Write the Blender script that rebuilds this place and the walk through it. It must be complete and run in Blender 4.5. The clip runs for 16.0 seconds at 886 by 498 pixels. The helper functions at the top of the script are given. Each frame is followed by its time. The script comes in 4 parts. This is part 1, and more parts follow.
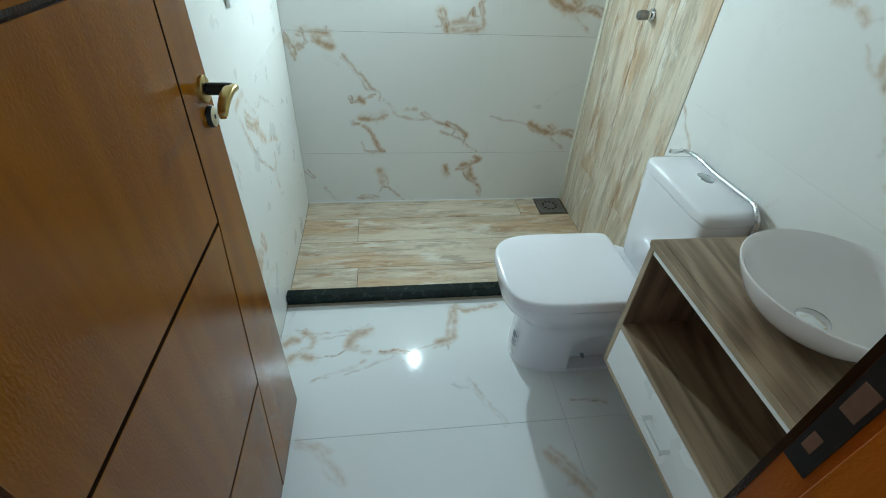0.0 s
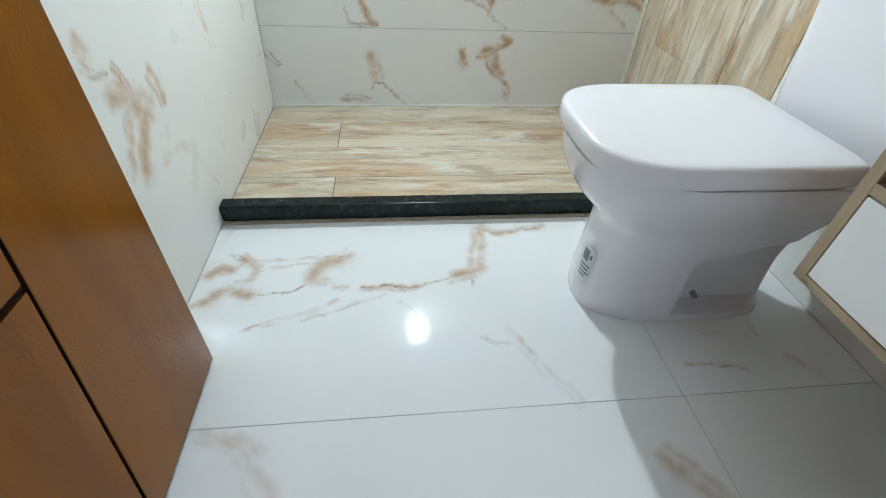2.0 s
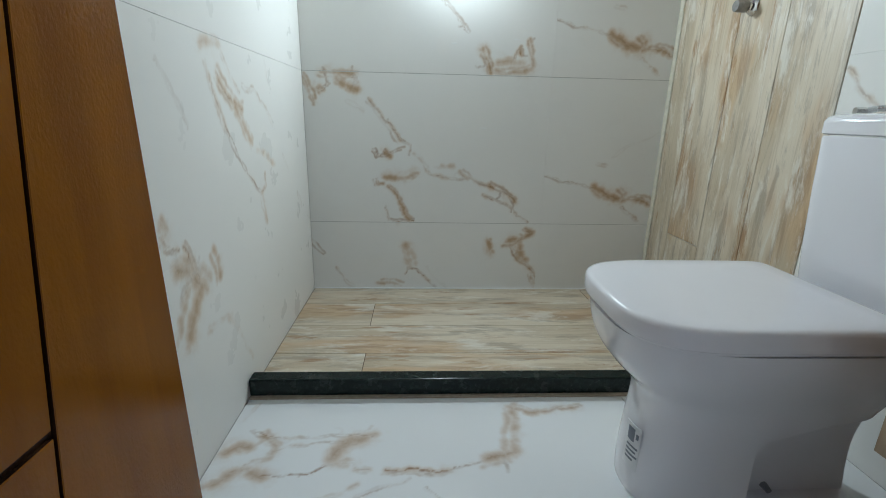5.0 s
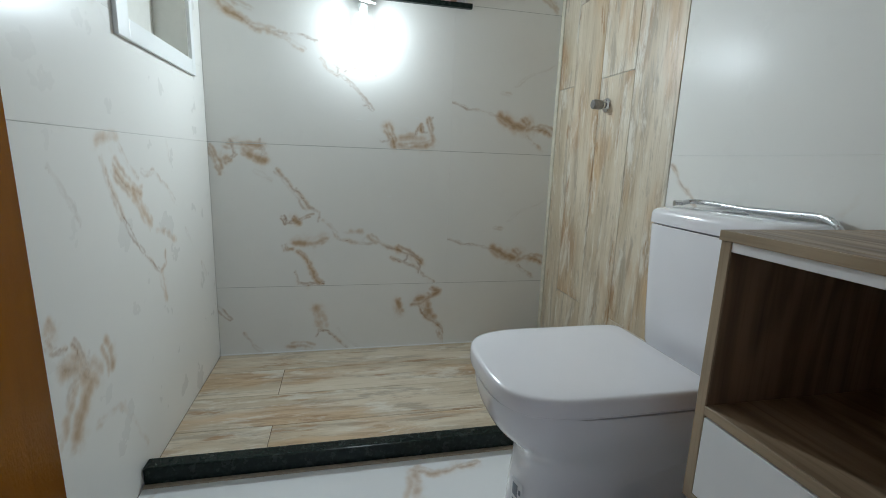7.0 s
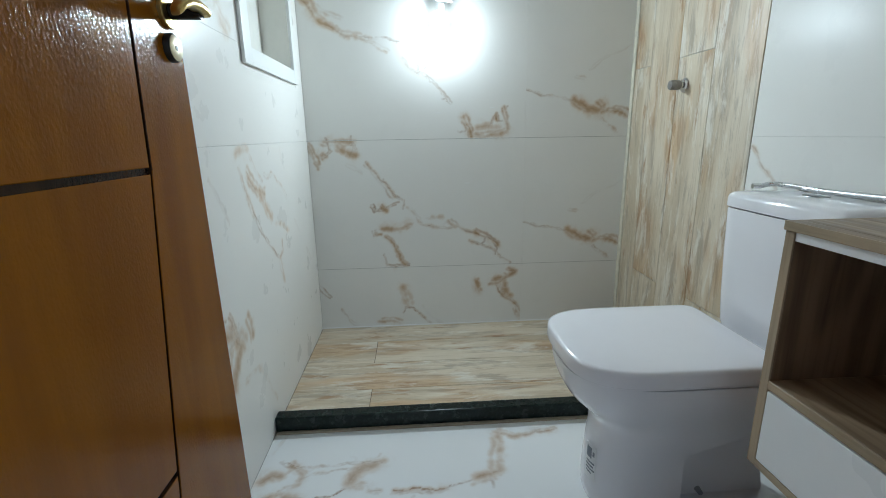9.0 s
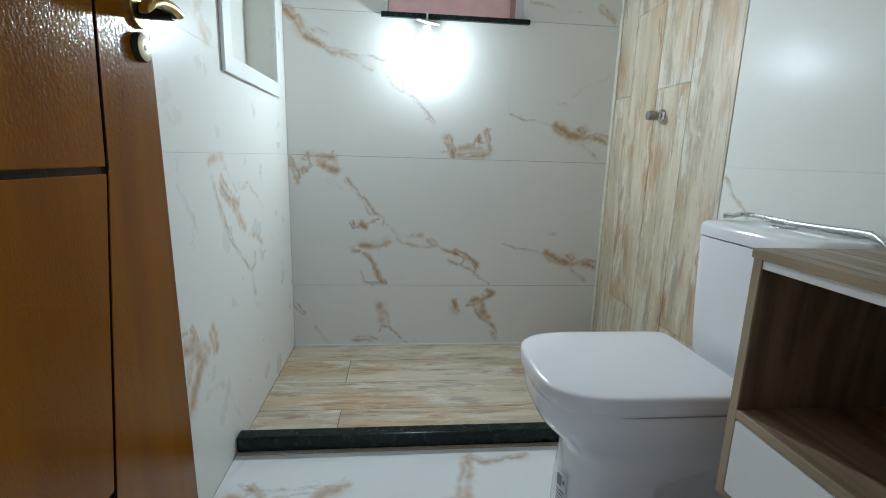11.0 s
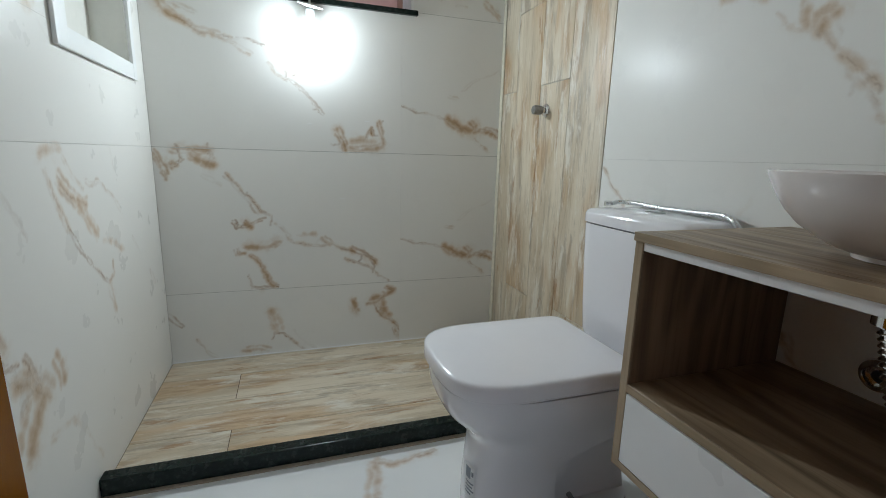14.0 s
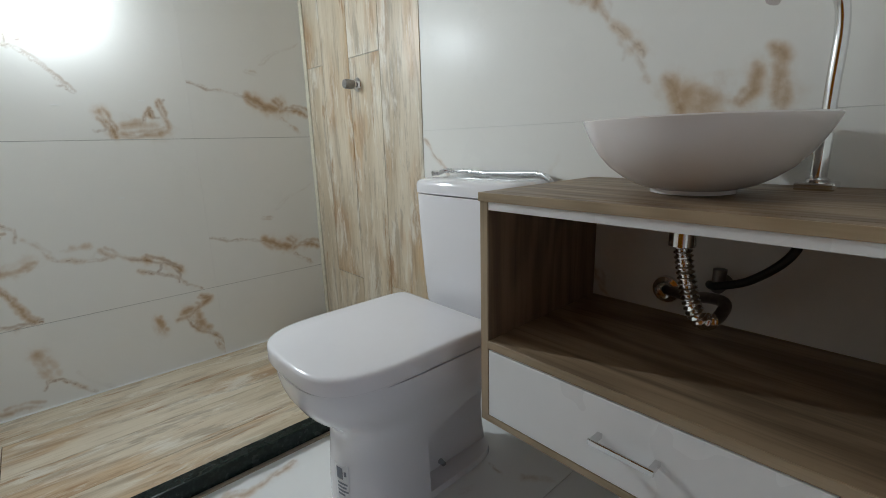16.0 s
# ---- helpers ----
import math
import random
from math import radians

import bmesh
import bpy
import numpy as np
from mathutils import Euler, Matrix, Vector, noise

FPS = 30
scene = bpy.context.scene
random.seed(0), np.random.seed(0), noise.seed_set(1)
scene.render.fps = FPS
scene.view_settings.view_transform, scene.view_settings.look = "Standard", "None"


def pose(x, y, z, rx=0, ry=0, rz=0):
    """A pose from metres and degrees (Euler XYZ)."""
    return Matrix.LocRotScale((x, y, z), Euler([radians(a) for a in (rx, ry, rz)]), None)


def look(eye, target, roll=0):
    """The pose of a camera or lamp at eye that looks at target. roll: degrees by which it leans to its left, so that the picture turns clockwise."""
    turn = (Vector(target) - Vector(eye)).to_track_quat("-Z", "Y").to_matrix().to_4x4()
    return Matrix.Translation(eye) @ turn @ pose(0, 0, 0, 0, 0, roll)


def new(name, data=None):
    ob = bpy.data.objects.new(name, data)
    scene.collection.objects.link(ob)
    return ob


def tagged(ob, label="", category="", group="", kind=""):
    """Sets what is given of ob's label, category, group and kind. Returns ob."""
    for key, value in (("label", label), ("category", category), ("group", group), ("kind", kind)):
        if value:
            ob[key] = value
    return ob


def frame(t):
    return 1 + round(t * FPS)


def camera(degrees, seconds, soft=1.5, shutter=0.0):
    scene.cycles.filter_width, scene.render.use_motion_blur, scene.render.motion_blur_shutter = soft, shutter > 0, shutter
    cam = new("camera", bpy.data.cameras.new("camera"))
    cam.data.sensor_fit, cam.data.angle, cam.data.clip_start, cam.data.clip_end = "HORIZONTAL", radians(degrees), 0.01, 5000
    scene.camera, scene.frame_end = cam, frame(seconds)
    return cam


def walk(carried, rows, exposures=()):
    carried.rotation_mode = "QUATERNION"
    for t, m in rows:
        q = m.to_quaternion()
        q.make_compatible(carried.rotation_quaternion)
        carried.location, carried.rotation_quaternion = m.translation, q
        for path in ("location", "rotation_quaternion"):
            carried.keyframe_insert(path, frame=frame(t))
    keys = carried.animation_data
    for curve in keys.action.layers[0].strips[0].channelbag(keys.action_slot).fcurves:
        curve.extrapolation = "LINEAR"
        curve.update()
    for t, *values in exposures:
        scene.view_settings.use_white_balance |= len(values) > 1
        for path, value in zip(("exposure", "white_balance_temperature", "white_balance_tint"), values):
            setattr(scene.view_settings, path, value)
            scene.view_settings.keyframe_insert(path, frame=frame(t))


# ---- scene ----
cam = camera(88.8, 16.0, soft=0.95)
PATH = [
    (0, (0.442, 0.145, 1.433), (0.677, 1.693, 0.188), 3.5),
    (0.5, (0.444, 0.184, 1.394), (0.664, 1.737, 0.152), 2.2),
    (1, (0.453, 0.343, 1.199), (0.703, 1.889, -0.044), 3.0),
    (1.5, (0.458, 0.448, 0.936), (0.707, 1.964, -0.345), 4.4),
    (2, (0.469, 0.505, 0.782), (0.687, 2.024, -0.501), 3.5),
    (2.5, (0.471, 0.517, 0.713), (0.647, 2.157, -0.419), 2.2),
    (3, (0.458, 0.519, 0.716), (0.601, 2.256, -0.265), 1.5),
    (5.5, (0.465, 0.451, 0.786), (0.568, 2.386, 0.292), 1.3),
    (6, (0.498, 0.431, 0.838), (0.623, 2.378, 0.398), 1.2),
    (6.5, (0.511, 0.412, 0.864), (0.834, 2.346, 0.469), 1.9),
    (7, (0.515, 0.384, 0.875), (0.951, 2.297, 0.488), 2.1),
    (7.5, (0.52, 0.361, 0.875), (0.889, 2.285, 0.473), 1.7),
    (8, (0.52, 0.332, 0.897), (0.812, 2.261, 0.454), 0.6),
    (8.5, (0.486, 0.285, 0.923), (0.723, 2.212, 0.445), 0.0),
    (9, (0.471, 0.263, 0.931), (0.59, 2.198, 0.441), -0.9),
    (11.5, (0.501, 0.283, 0.916), (0.705, 2.24, 0.556), 2.0),
    (12, (0.503, 0.296, 0.915), (0.756, 2.252, 0.584), 2.2),
    (12.5, (0.504, 0.31, 0.909), (0.946, 2.233, 0.583), 3.3),
    (13, (0.506, 0.314, 0.907), (1.02, 2.218, 0.572), 2.7),
    (13.5, (0.51, 0.318, 0.905), (1.069, 2.201, 0.528), 2.0),
    (14, (0.506, 0.318, 0.907), (1.133, 2.174, 0.505), 1.6),
    (14.5, (0.511, 0.327, 0.91), (1.184, 2.164, 0.492), 0.9),
    (15, (0.515, 0.333, 0.909), (1.224, 2.155, 0.485), 0.3),
    (15.5, (0.504, 0.374, 0.918), (1.453, 2.083, 0.493), -1.2),
    (16, (0.487, 0.397, 0.877), (1.786, 1.845, 0.413), -1.6),
]
walk(cam, [(t, look(eye, target, roll)) for t, eye, target, roll in PATH],
     [(0, 0.22, 5750, -6), (0.5, 0.19, 5850, -2), (1, 0.22, 5900, 2), (1.5, 0.68, 6000, 3), (2, 0.77, 6150, 6), (3, 0.62, 6150, 6), (5.5, -0.11, 6050, 6), (7, -0.22, 6200, 8), (9, -0.01, 5950, 5), (12.5, -0.11, 6100, 7), (14, -0.19, 6300, 9), (15.5, -0.19, 6450, 11), (16, -0.08, 6450, 11)])

# ---- light ----
world = bpy.data.worlds.new("sky")
scene.world = world
world.use_nodes = True
wn = world.node_tree
sky = wn.nodes.new("ShaderNodeTexSky")
sky.sky_type, sky.sun_disc = "NISHITA", False
sky.sun_elevation, sky.sun_rotation = radians(64), radians(180)
wn.links.new(sky.outputs[0], wn.nodes["Background"].inputs[0])
wn.nodes["Background"].inputs[1].default_value = 0.15
BULB = 2230.0
sun = new("sun", bpy.data.lights.new("sun", "SUN"))
sun.data.energy, sun.data.angle, sun.data.color = 1.7, radians(12), (1.0, 0.95, 0.88)
sun.matrix_world = look((0, -4, 8.2), (0, 0, 0))

# ---- plan ----
W, BACK, ENTRY, CEIL = 1.47, 2.372, 0.354, 2.5
ROWS_Z = (0.0, 0.312, 0.912, 1.512, 2.112, CEIL)
SHOWER_Z, CURB_Y = 0.010, 1.57
WOOD_Y = 1.575
WIN = (0.425, 1.037, 1.515, 2.05)
NICHE = (1.715, 2.207, 1.186, 1.585)
DOORWAY = (0.06, 0.862, 2.1)


# ---- helpers for materials ----
def material(name):
    m = bpy.data.materials.new(name)
    m.use_nodes = True
    nt = m.node_tree
    return m, nt, nt.nodes["Principled BSDF"]


def math_node(nt, op, a, b=None, clamp=False):
    n = nt.nodes.new("ShaderNodeMath")
    n.operation, n.use_clamp = op, clamp
    for i, v in enumerate((a, b)):
        if v is None:
            continue
        if isinstance(v, (int, float)):
            n.inputs[i].default_value = v
        else:
            nt.links.new(v, n.inputs[i])
    return n.outputs[0]


def noise_tex(nt, vector, scale, detail=4.0, rough=0.55, distort=0.0):
    n = nt.nodes.new("ShaderNodeTexNoise")
    n.inputs["Scale"].default_value = scale
    n.inputs["Detail"].default_value = detail
    n.inputs["Roughness"].default_value = rough
    n.inputs["Distortion"].default_value = distort
    nt.links.new(vector, n.inputs["Vector"])
    return n.outputs["Fac"]


def remap(nt, value, a, b, c=0.0, d=1.0, smooth=True):
    n = nt.nodes.new("ShaderNodeMapRange")
    n.interpolation_type = "SMOOTHSTEP" if smooth else "LINEAR"
    nt.links.new(value, n.inputs[0])
    for i, v in enumerate((a, b, c, d)):
        n.inputs[i + 1].default_value = v
    return n.outputs[0]


def mix(nt, fac, a, b, blend="MIX"):
    n = nt.nodes.new("ShaderNodeMix")
    n.data_type, n.blend_type = "RGBA", blend
    for sock, v in ((n.inputs[0], fac), (n.inputs[6], a), (n.inputs[7], b)):
        if isinstance(v, (int, float)):
            sock.default_value = v
        elif isinstance(v, tuple):
            sock.default_value = (*v, 1.0)
        else:
            nt.links.new(v, sock)
    return n.outputs[2]


def bump(nt, bsdf, height, strength, distance=0.002):
    n = nt.nodes.new("ShaderNodeBump")
    n.inputs["Strength"].default_value = strength
    n.inputs["Distance"].default_value = distance
    nt.links.new(height, n.inputs["Height"])
    nt.links.new(n.outputs[0], bsdf.inputs["Normal"])


def coords(nt, stretch=(1, 1, 1), per_object=True):
    tc = nt.nodes.new("ShaderNodeTexCoord")
    mp = nt.nodes.new("ShaderNodeMapping")
    mp.inputs["Scale"].default_value = stretch
    nt.links.new(tc.outputs["Object"], mp.inputs["Vector"])
    if per_object:
        info = nt.nodes.new("ShaderNodeObjectInfo")
        mul = nt.nodes.new("ShaderNodeVectorMath")
        mul.operation = "SCALE"
        mul.inputs[0].default_value = (31.0, 17.0, 23.0)
        nt.links.new(info.outputs["Random"], mul.inputs["Scale"])
        nt.links.new(mul.outputs[0], mp.inputs["Location"])
    return mp.outputs[0]


def plain(name, color, rough=0.5, metal=0.0, grain=0.0, scale=40.0, coat=0.0):
    m, nt, b = material(name)
    b.inputs["Roughness"].default_value, b.inputs["Metallic"].default_value = rough, metal
    b.inputs["Coat Weight"].default_value = coat
    v = coords(nt, per_object=False)
    n = noise_tex(nt, v, scale, 5)
    n2 = noise_tex(nt, v, scale * 0.12, 3)
    dark = tuple(c * (1 - grain) for c in color)
    c = mix(nt, remap(nt, n, 0.3, 0.7), dark, color)
    c = mix(nt, remap(nt, n2, 0.35, 0.65, 0.0, min(1.0, grain * 2)), c, dark)
    nt.links.new(c, b.inputs["Base Color"])
    r = remap(nt, n2, 0.3, 0.7, rough * 0.95, min(1.0, rough * 1.05))
    nt.links.new(r, b.inputs["Roughness"])
    return m


def marble(name, base, rough, bump_k, spec=0.5, pale=(0.58, 0.425, 0.28), deep=(0.41, 0.235, 0.10)):
    """Glazed porcelain: off-white ground, brown veins along the field that each tile carries."""
    m, nt, b = material(name)
    at = nt.nodes.new("ShaderNodeAttribute")
    at.attribute_name = "vein"
    sep = nt.nodes.new("ShaderNodeSeparateColor")
    nt.links.new(at.outputs["Color"], sep.inputs[0])
    v = coords(nt, per_object=False)
    fine, mid, big = noise_tex(nt, v, 48, 4, 0.55), noise_tex(nt, v, 11, 3, 0.5, 0.5), noise_tex(nt, v, 2.4, 4)
    patch = noise_tex(nt, v, 13, 5, 0.6, 0.8)
    d = math_node(nt, "MULTIPLY", sep.outputs[0], 0.05)
    dist = math_node(nt, "ABSOLUTE", math_node(nt, "ADD", d, math_node(nt, "MULTIPLY", math_node(nt, "SUBTRACT", fine, 0.5), 0.0028)))
    core = math_node(nt, "MULTIPLY", math_node(nt, "MULTIPLY", remap(nt, dist, 0.001, 0.0075, 1.0, 0.0), sep.outputs[1]), remap(nt, mid, 0.36, 0.58, 0.35, 1.0))
    soft = math_node(nt, "ADD", sep.outputs[2], math_node(nt, "MULTIPLY", math_node(nt, "SUBTRACT", patch, 0.5), 0.7))
    soft = math_node(nt, "ADD", soft, math_node(nt, "MULTIPLY", math_node(nt, "SUBTRACT", fine, 0.5), 0.4))
    halo = math_node(nt, "MULTIPLY", remap(nt, soft, 0.10, 0.95), remap(nt, sep.outputs[2], 0.02, 0.35))
    grey = remap(nt, big, 0.25, 0.80, 0.0, 0.7, False)
    c = mix(nt, grey, base, tuple(k * 0.95 for k in base))
    c = mix(nt, math_node(nt, "MULTIPLY", halo, 0.88), c, mix(nt, remap(nt, soft, 0.65, 1.3), pale, deep))
    c = mix(nt, math_node(nt, "MULTIPLY", core, 0.98), c, (0.26, 0.135, 0.06))
    nt.links.new(c, b.inputs["Base Color"])
    nt.links.new(remap(nt, noise_tex(nt, v, 7, 4), 0.3, 0.7, rough * 0.97, rough * 1.03), b.inputs["Roughness"])
    ripple = math_node(nt, "ADD", noise_tex(nt, v, 5, 2), math_node(nt, "MULTIPLY", noise_tex(nt, v, 55, 2), 0.10))
    bump(nt, b, ripple, bump_k * 1.5, 0.002)
    b.inputs["Specular IOR Level"].default_value = spec
    return m


def wood_tile(name):
    """Wood-look porcelain plank, grain along local x."""
    m, nt, b = material(name)
    broad = noise_tex(nt, coords(nt, (0.8, 5.0, 5.0)), 1.9, 4, 0.55, 0.1)
    streak = noise_tex(nt, coords(nt, (1.7, 11, 11)), 2.0, 7, 0.70, 0.4)
    fine = noise_tex(nt, coords(nt, (1.8, 60, 60)), 3.0, 5, 0.6)
    pale = noise_tex(nt, coords(nt, (2.0, 8, 8)), 2.0, 7, 0.72, 0.4)
    knot = noise_tex(nt, coords(nt, (1.5, 9, 9)), 1.6, 7, 0.72, 0.25)
    warm = noise_tex(nt, coords(nt, (1.1, 3.4, 3.4)), 1.8, 3, 0.5)
    worn = noise_tex(nt, coords(nt, (7, 26, 26)), 2.0, 5, 0.7)
    c = mix(nt, remap(nt, broad, 0.40, 0.60), (0.68, 0.595, 0.465), (0.55, 0.455, 0.325))
    c = mix(nt, remap(nt, streak, 0.50, 0.62, 0.0, 0.75), c, (0.37, 0.31, 0.235))
    c = mix(nt, remap(nt, warm, 0.48, 0.61, 0.0, 0.78), c, mix(nt, remap(nt, streak, 0.40, 0.60), (0.61, 0.435, 0.255), (0.42, 0.255, 0.13)))
    c = mix(nt, remap(nt, pale, 0.51, 0.64, 0.0, 0.8), c, (0.76, 0.72, 0.635))
    c = mix(nt, remap(nt, fine, 0.50, 0.70, 0.0, 0.42), c, (0.38, 0.285, 0.185))
    c = mix(nt, remap(nt, worn, 0.58, 0.72, 0.0, 0.4), c, (0.82, 0.79, 0.71))
    c = mix(nt, remap(nt, knot, 0.565, 0.66, 0.0, 0.85), c, (0.36, 0.20, 0.09))
    nt.links.new(c, b.inputs["Base Color"])
    nt.links.new(remap(nt, fine, 0.3, 0.7, 0.28, 0.46), b.inputs["Roughness"])
    bump(nt, b, streak, 0.25, 0.0015)
    return m


def laminate(name, light, dark, axis=1):
    """Wood-print laminate of the vanity, grain along one local axis."""
    m, nt, b = material(name)
    st = [11.0, 11.0, 11.0]
    st[axis] = 0.9
    v = coords(nt, tuple(st), False)
    st3 = [3.4, 3.4, 3.4]
    st3[axis] = 0.8
    rings = noise_tex(nt, coords(nt, tuple(st3), False), 1.1, 2, 0.4, 0.6)
    figure = math_node(nt, "SINE", math_node(nt, "MULTIPLY", rings, 70.0))
    broad = math_node(nt, "ADD", math_node(nt, "MULTIPLY", noise_tex(nt, v, 1.5, 5, 0.6, 1.3), 0.75), math_node(nt, "MULTIPLY", figure, 0.10))
    broad = math_node(nt, "ADD", broad, 0.125)
    st2 = [70.0, 70.0, 70.0]
    st2[axis] = 2.5
    fine = noise_tex(nt, coords(nt, tuple(st2), False), 2.0, 4, 0.6)
    c = mix(nt, remap(nt, broad, 0.33, 0.70), light, dark)
    c = mix(nt, remap(nt, fine, 0.5, 0.75, 0.0, 0.35), c, tuple(k * 0.55 for k in dark))
    nt.links.new(c, b.inputs["Base Color"])
    nt.links.new(remap(nt, fine, 0.3, 0.7, 0.34, 0.5), b.inputs["Roughness"])
    bump(nt, b, fine, 0.12, 0.001)
    return m


def varnish(name, light, dark):
    m, nt, b = material(name)
    v = coords(nt, (9.0, 9.0, 0.8), False)
    broad = noise_tex(nt, v, 1.2, 5, 0.55, 0.8)
    fine = noise_tex(nt, coords(nt, (90, 90, 3.0), False), 2.0, 5, 0.6)
    c = mix(nt, remap(nt, broad, 0.3, 0.7), light, dark)
    c = mix(nt, remap(nt, fine, 0.5, 0.85, 0.0, 0.10), c, tuple(k * 0.5 for k in dark))
    nt.links.new(c, b.inputs["Base Color"])
    b.inputs["Roughness"].default_value = 0.13
    b.inputs["Specular IOR Level"].default_value = 0.22
    peel = math_node(nt, "ADD", noise_tex(nt, coords(nt, (240, 240, 130), False), 1.0, 3), math_node(nt, "MULTIPLY", fine, 0.12))
    bump(nt, b, peel, 0.44, 0.0012)
    return m


WALL_TILE = marble("wall_porcelain", (0.85, 0.838, 0.80), 0.28, 0.012, 0.075)
FLOOR_TILE = marble("floor_porcelain", (0.85, 0.855, 0.85), 0.065, 0.07, 0.5, (0.62, 0.50, 0.395), (0.44, 0.29, 0.18))
WOOD_TILE = wood_tile("wood_look_porcelain")
GROUT = plain("grout", (0.60, 0.58, 0.55), 0.9, 0, 0.25, 120)
WOOD_GROUT = plain("brown_grout", (0.16, 0.11, 0.065), 0.9, 0, 0.25, 120)
MORTAR = plain("mortar", (0.42, 0.34, 0.25), 0.9, 0, 0.3, 90)


def granite():
    m, nt, b = material("black_granite")
    v = coords(nt, (1, 1, 1), False)
    worn = remap(nt, noise_tex(nt, coords(nt, (5, 30, 40), False), 4.0, 6, 0.7, 0.4), 0.62, 0.76, 0.0, 0.35)
    c = mix(nt, remap(nt, noise_tex(nt, v, 90, 4), 0.45, 0.7), (0.006, 0.012, 0.010), (0.017, 0.027, 0.023))
    nt.links.new(mix(nt, worn, c, (0.07, 0.09, 0.08)), b.inputs["Base Color"])
    nt.links.new(remap(nt, noise_tex(nt, v, 30, 4), 0.3, 0.7, 0.14, 0.30), b.inputs["Roughness"])
    bump(nt, b, noise_tex(nt, v, 12, 3), 0.03, 0.001)
    return m


GRANITE = granite()
GRANITE.node_tree.nodes["Principled BSDF"].inputs["Specular IOR Level"].default_value = 0.22
PLASTER = plain("white_plaster", (0.87, 0.87, 0.85), 0.75, 0, 0.05, 30)
PINK = plain("pink_plaster", (0.80, 0.55, 0.53), 0.8, 0, 0.15, 12)
TAN = plain("tan_plaster", (0.52, 0.36, 0.26), 0.8, 0, 0.15, 12)
FRAME_WHITE = plain("white_enamel", (0.82, 0.83, 0.82), 0.3, 0, 0.01, 40)
PORCELAIN = plain("vitreous_china", (0.845, 0.835, 0.86), 0.08, 0, 0.008, 8, 0.4)
SEAT_PLASTIC = plain("seat_plastic", (0.845, 0.83, 0.855), 0.16, 0, 0.008, 20)
BASIN_CHINA = plain("basin_china", (0.81, 0.76, 0.74), 0.12, 0, 0.01, 8, 0.3)
CHROME = plain("chrome", (0.78, 0.78, 0.78), 0.12, 1.0, 0.05, 60)
BUTTON = plain("button_chrome", (0.42, 0.44, 0.46), 0.2, 1.0, 0.1, 60)
BRAID = plain("braided_steel", (0.80, 0.81, 0.82), 0.28, 1.0, 0.25, 400)
STEEL = plain("brushed_steel", (0.36, 0.35, 0.34), 0.35, 1.0, 0.3, 90)
BRASS = plain("brass", (0.62, 0.46, 0.17), 0.28, 1.0, 0.2, 60)
PALE_BRASS = plain("pale_brass", (0.82, 0.76, 0.58), 0.30, 1.0, 0.1, 60)
BLACK_METAL = plain("dark_metal", (0.035, 0.033, 0.03), 0.45, 0.6, 0.5, 70)
RUBBER = plain("black_rubber", (0.02, 0.02, 0.02), 0.5, 0, 0.2, 60)
DARK = plain("shadow_gap", (0.03, 0.02, 0.012), 0.8, 0, 0.2, 60)
INK = plain("label_ink", (0.22, 0.24, 0.28), 0.5, 0, 0.1, 60)
PAPER = plain("label_film", (0.77, 0.77, 0.78), 0.3, 0, 0.05, 60)
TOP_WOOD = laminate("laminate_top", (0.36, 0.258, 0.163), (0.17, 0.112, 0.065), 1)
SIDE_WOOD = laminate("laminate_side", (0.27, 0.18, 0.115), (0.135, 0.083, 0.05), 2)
EDGE_WOOD = laminate("laminate_edge", (0.42, 0.32, 0.21), (0.31, 0.23, 0.14), 2)
WHITE_MDF = plain("white_laminate", (0.85, 0.85, 0.85), 0.28, 0, 0.008, 30)
DOOR_WOOD = varnish("varnished_door", (0.255, 0.09, 0.0034), (0.20, 0.066, 0.003))
JAMB_WOOD = varnish("varnished_jamb", (0.50, 0.145, 0.012), (0.36, 0.09, 0.009))

RAW_WOOD = plain("raw_wood", (0.20, 0.095, 0.055), 0.7, 0, 0.3, 60)
GLOW, gnt, gb = material("led_diffuser")
gb.inputs["Base Color"].default_value = (0.9, 0.9, 0.9, 1)
gb.inputs["Emission Color"].default_value = (0.842, 0.95, 1.0, 1)
gb.inputs["Emission Strength"].default_value = BULB
GLOW_BACK, gnt, gb = material("led_collar")
gb.inputs["Base Color"].default_value = (0.9, 0.9, 0.9, 1)
gb.inputs["Emission Color"].default_value = (0.842, 0.95, 1.0, 1)
gb.inputs["Emission Strength"].default_value = 6.0


# ---- helpers for meshes ----
def link(name, bm, mat, parent=None, label="", smooth=False):
    if smooth:
        bm.normal_update()
        for e in bm.edges:
            e.smooth = len(e.link_faces) == 2 and e.calc_face_angle(0.0) < radians(42)
    me = bpy.data.meshes.new(name)
    bm.to_mesh(me)
    bm.free()
    for m in mat if isinstance(mat, (list, tuple)) else (mat,):
        me.materials.append(m)
    if smooth:
        me.polygons.foreach_set("use_smooth", [True] * len(me.polygons))
    ob = new(name, me)
    if parent:
        ob.parent = parent
    if label:
        ob["label"] = label
    return ob


def part(name, bm, mat, parent, label="", smooth=False):
    return link(name, bm, mat, parent, label, smooth)


def empty(name):
    return new(name)


def box(bm, x0, x1, y0, y1, z0, z1, bevel=0.0, seg=2):
    m = Matrix.LocRotScale(((x0 + x1) / 2, (y0 + y1) / 2, (z0 + z1) / 2), None, (x1 - x0, y1 - y0, z1 - z0))
    made = bmesh.ops.create_cube(bm, size=1.0, matrix=m)
    if bevel:
        edges = {e for v in made["verts"] for e in v.link_edges}
        bmesh.ops.bevel(bm, geom=list(edges), offset=bevel, segments=seg, affect="EDGES", profile=0.6)
    return bm


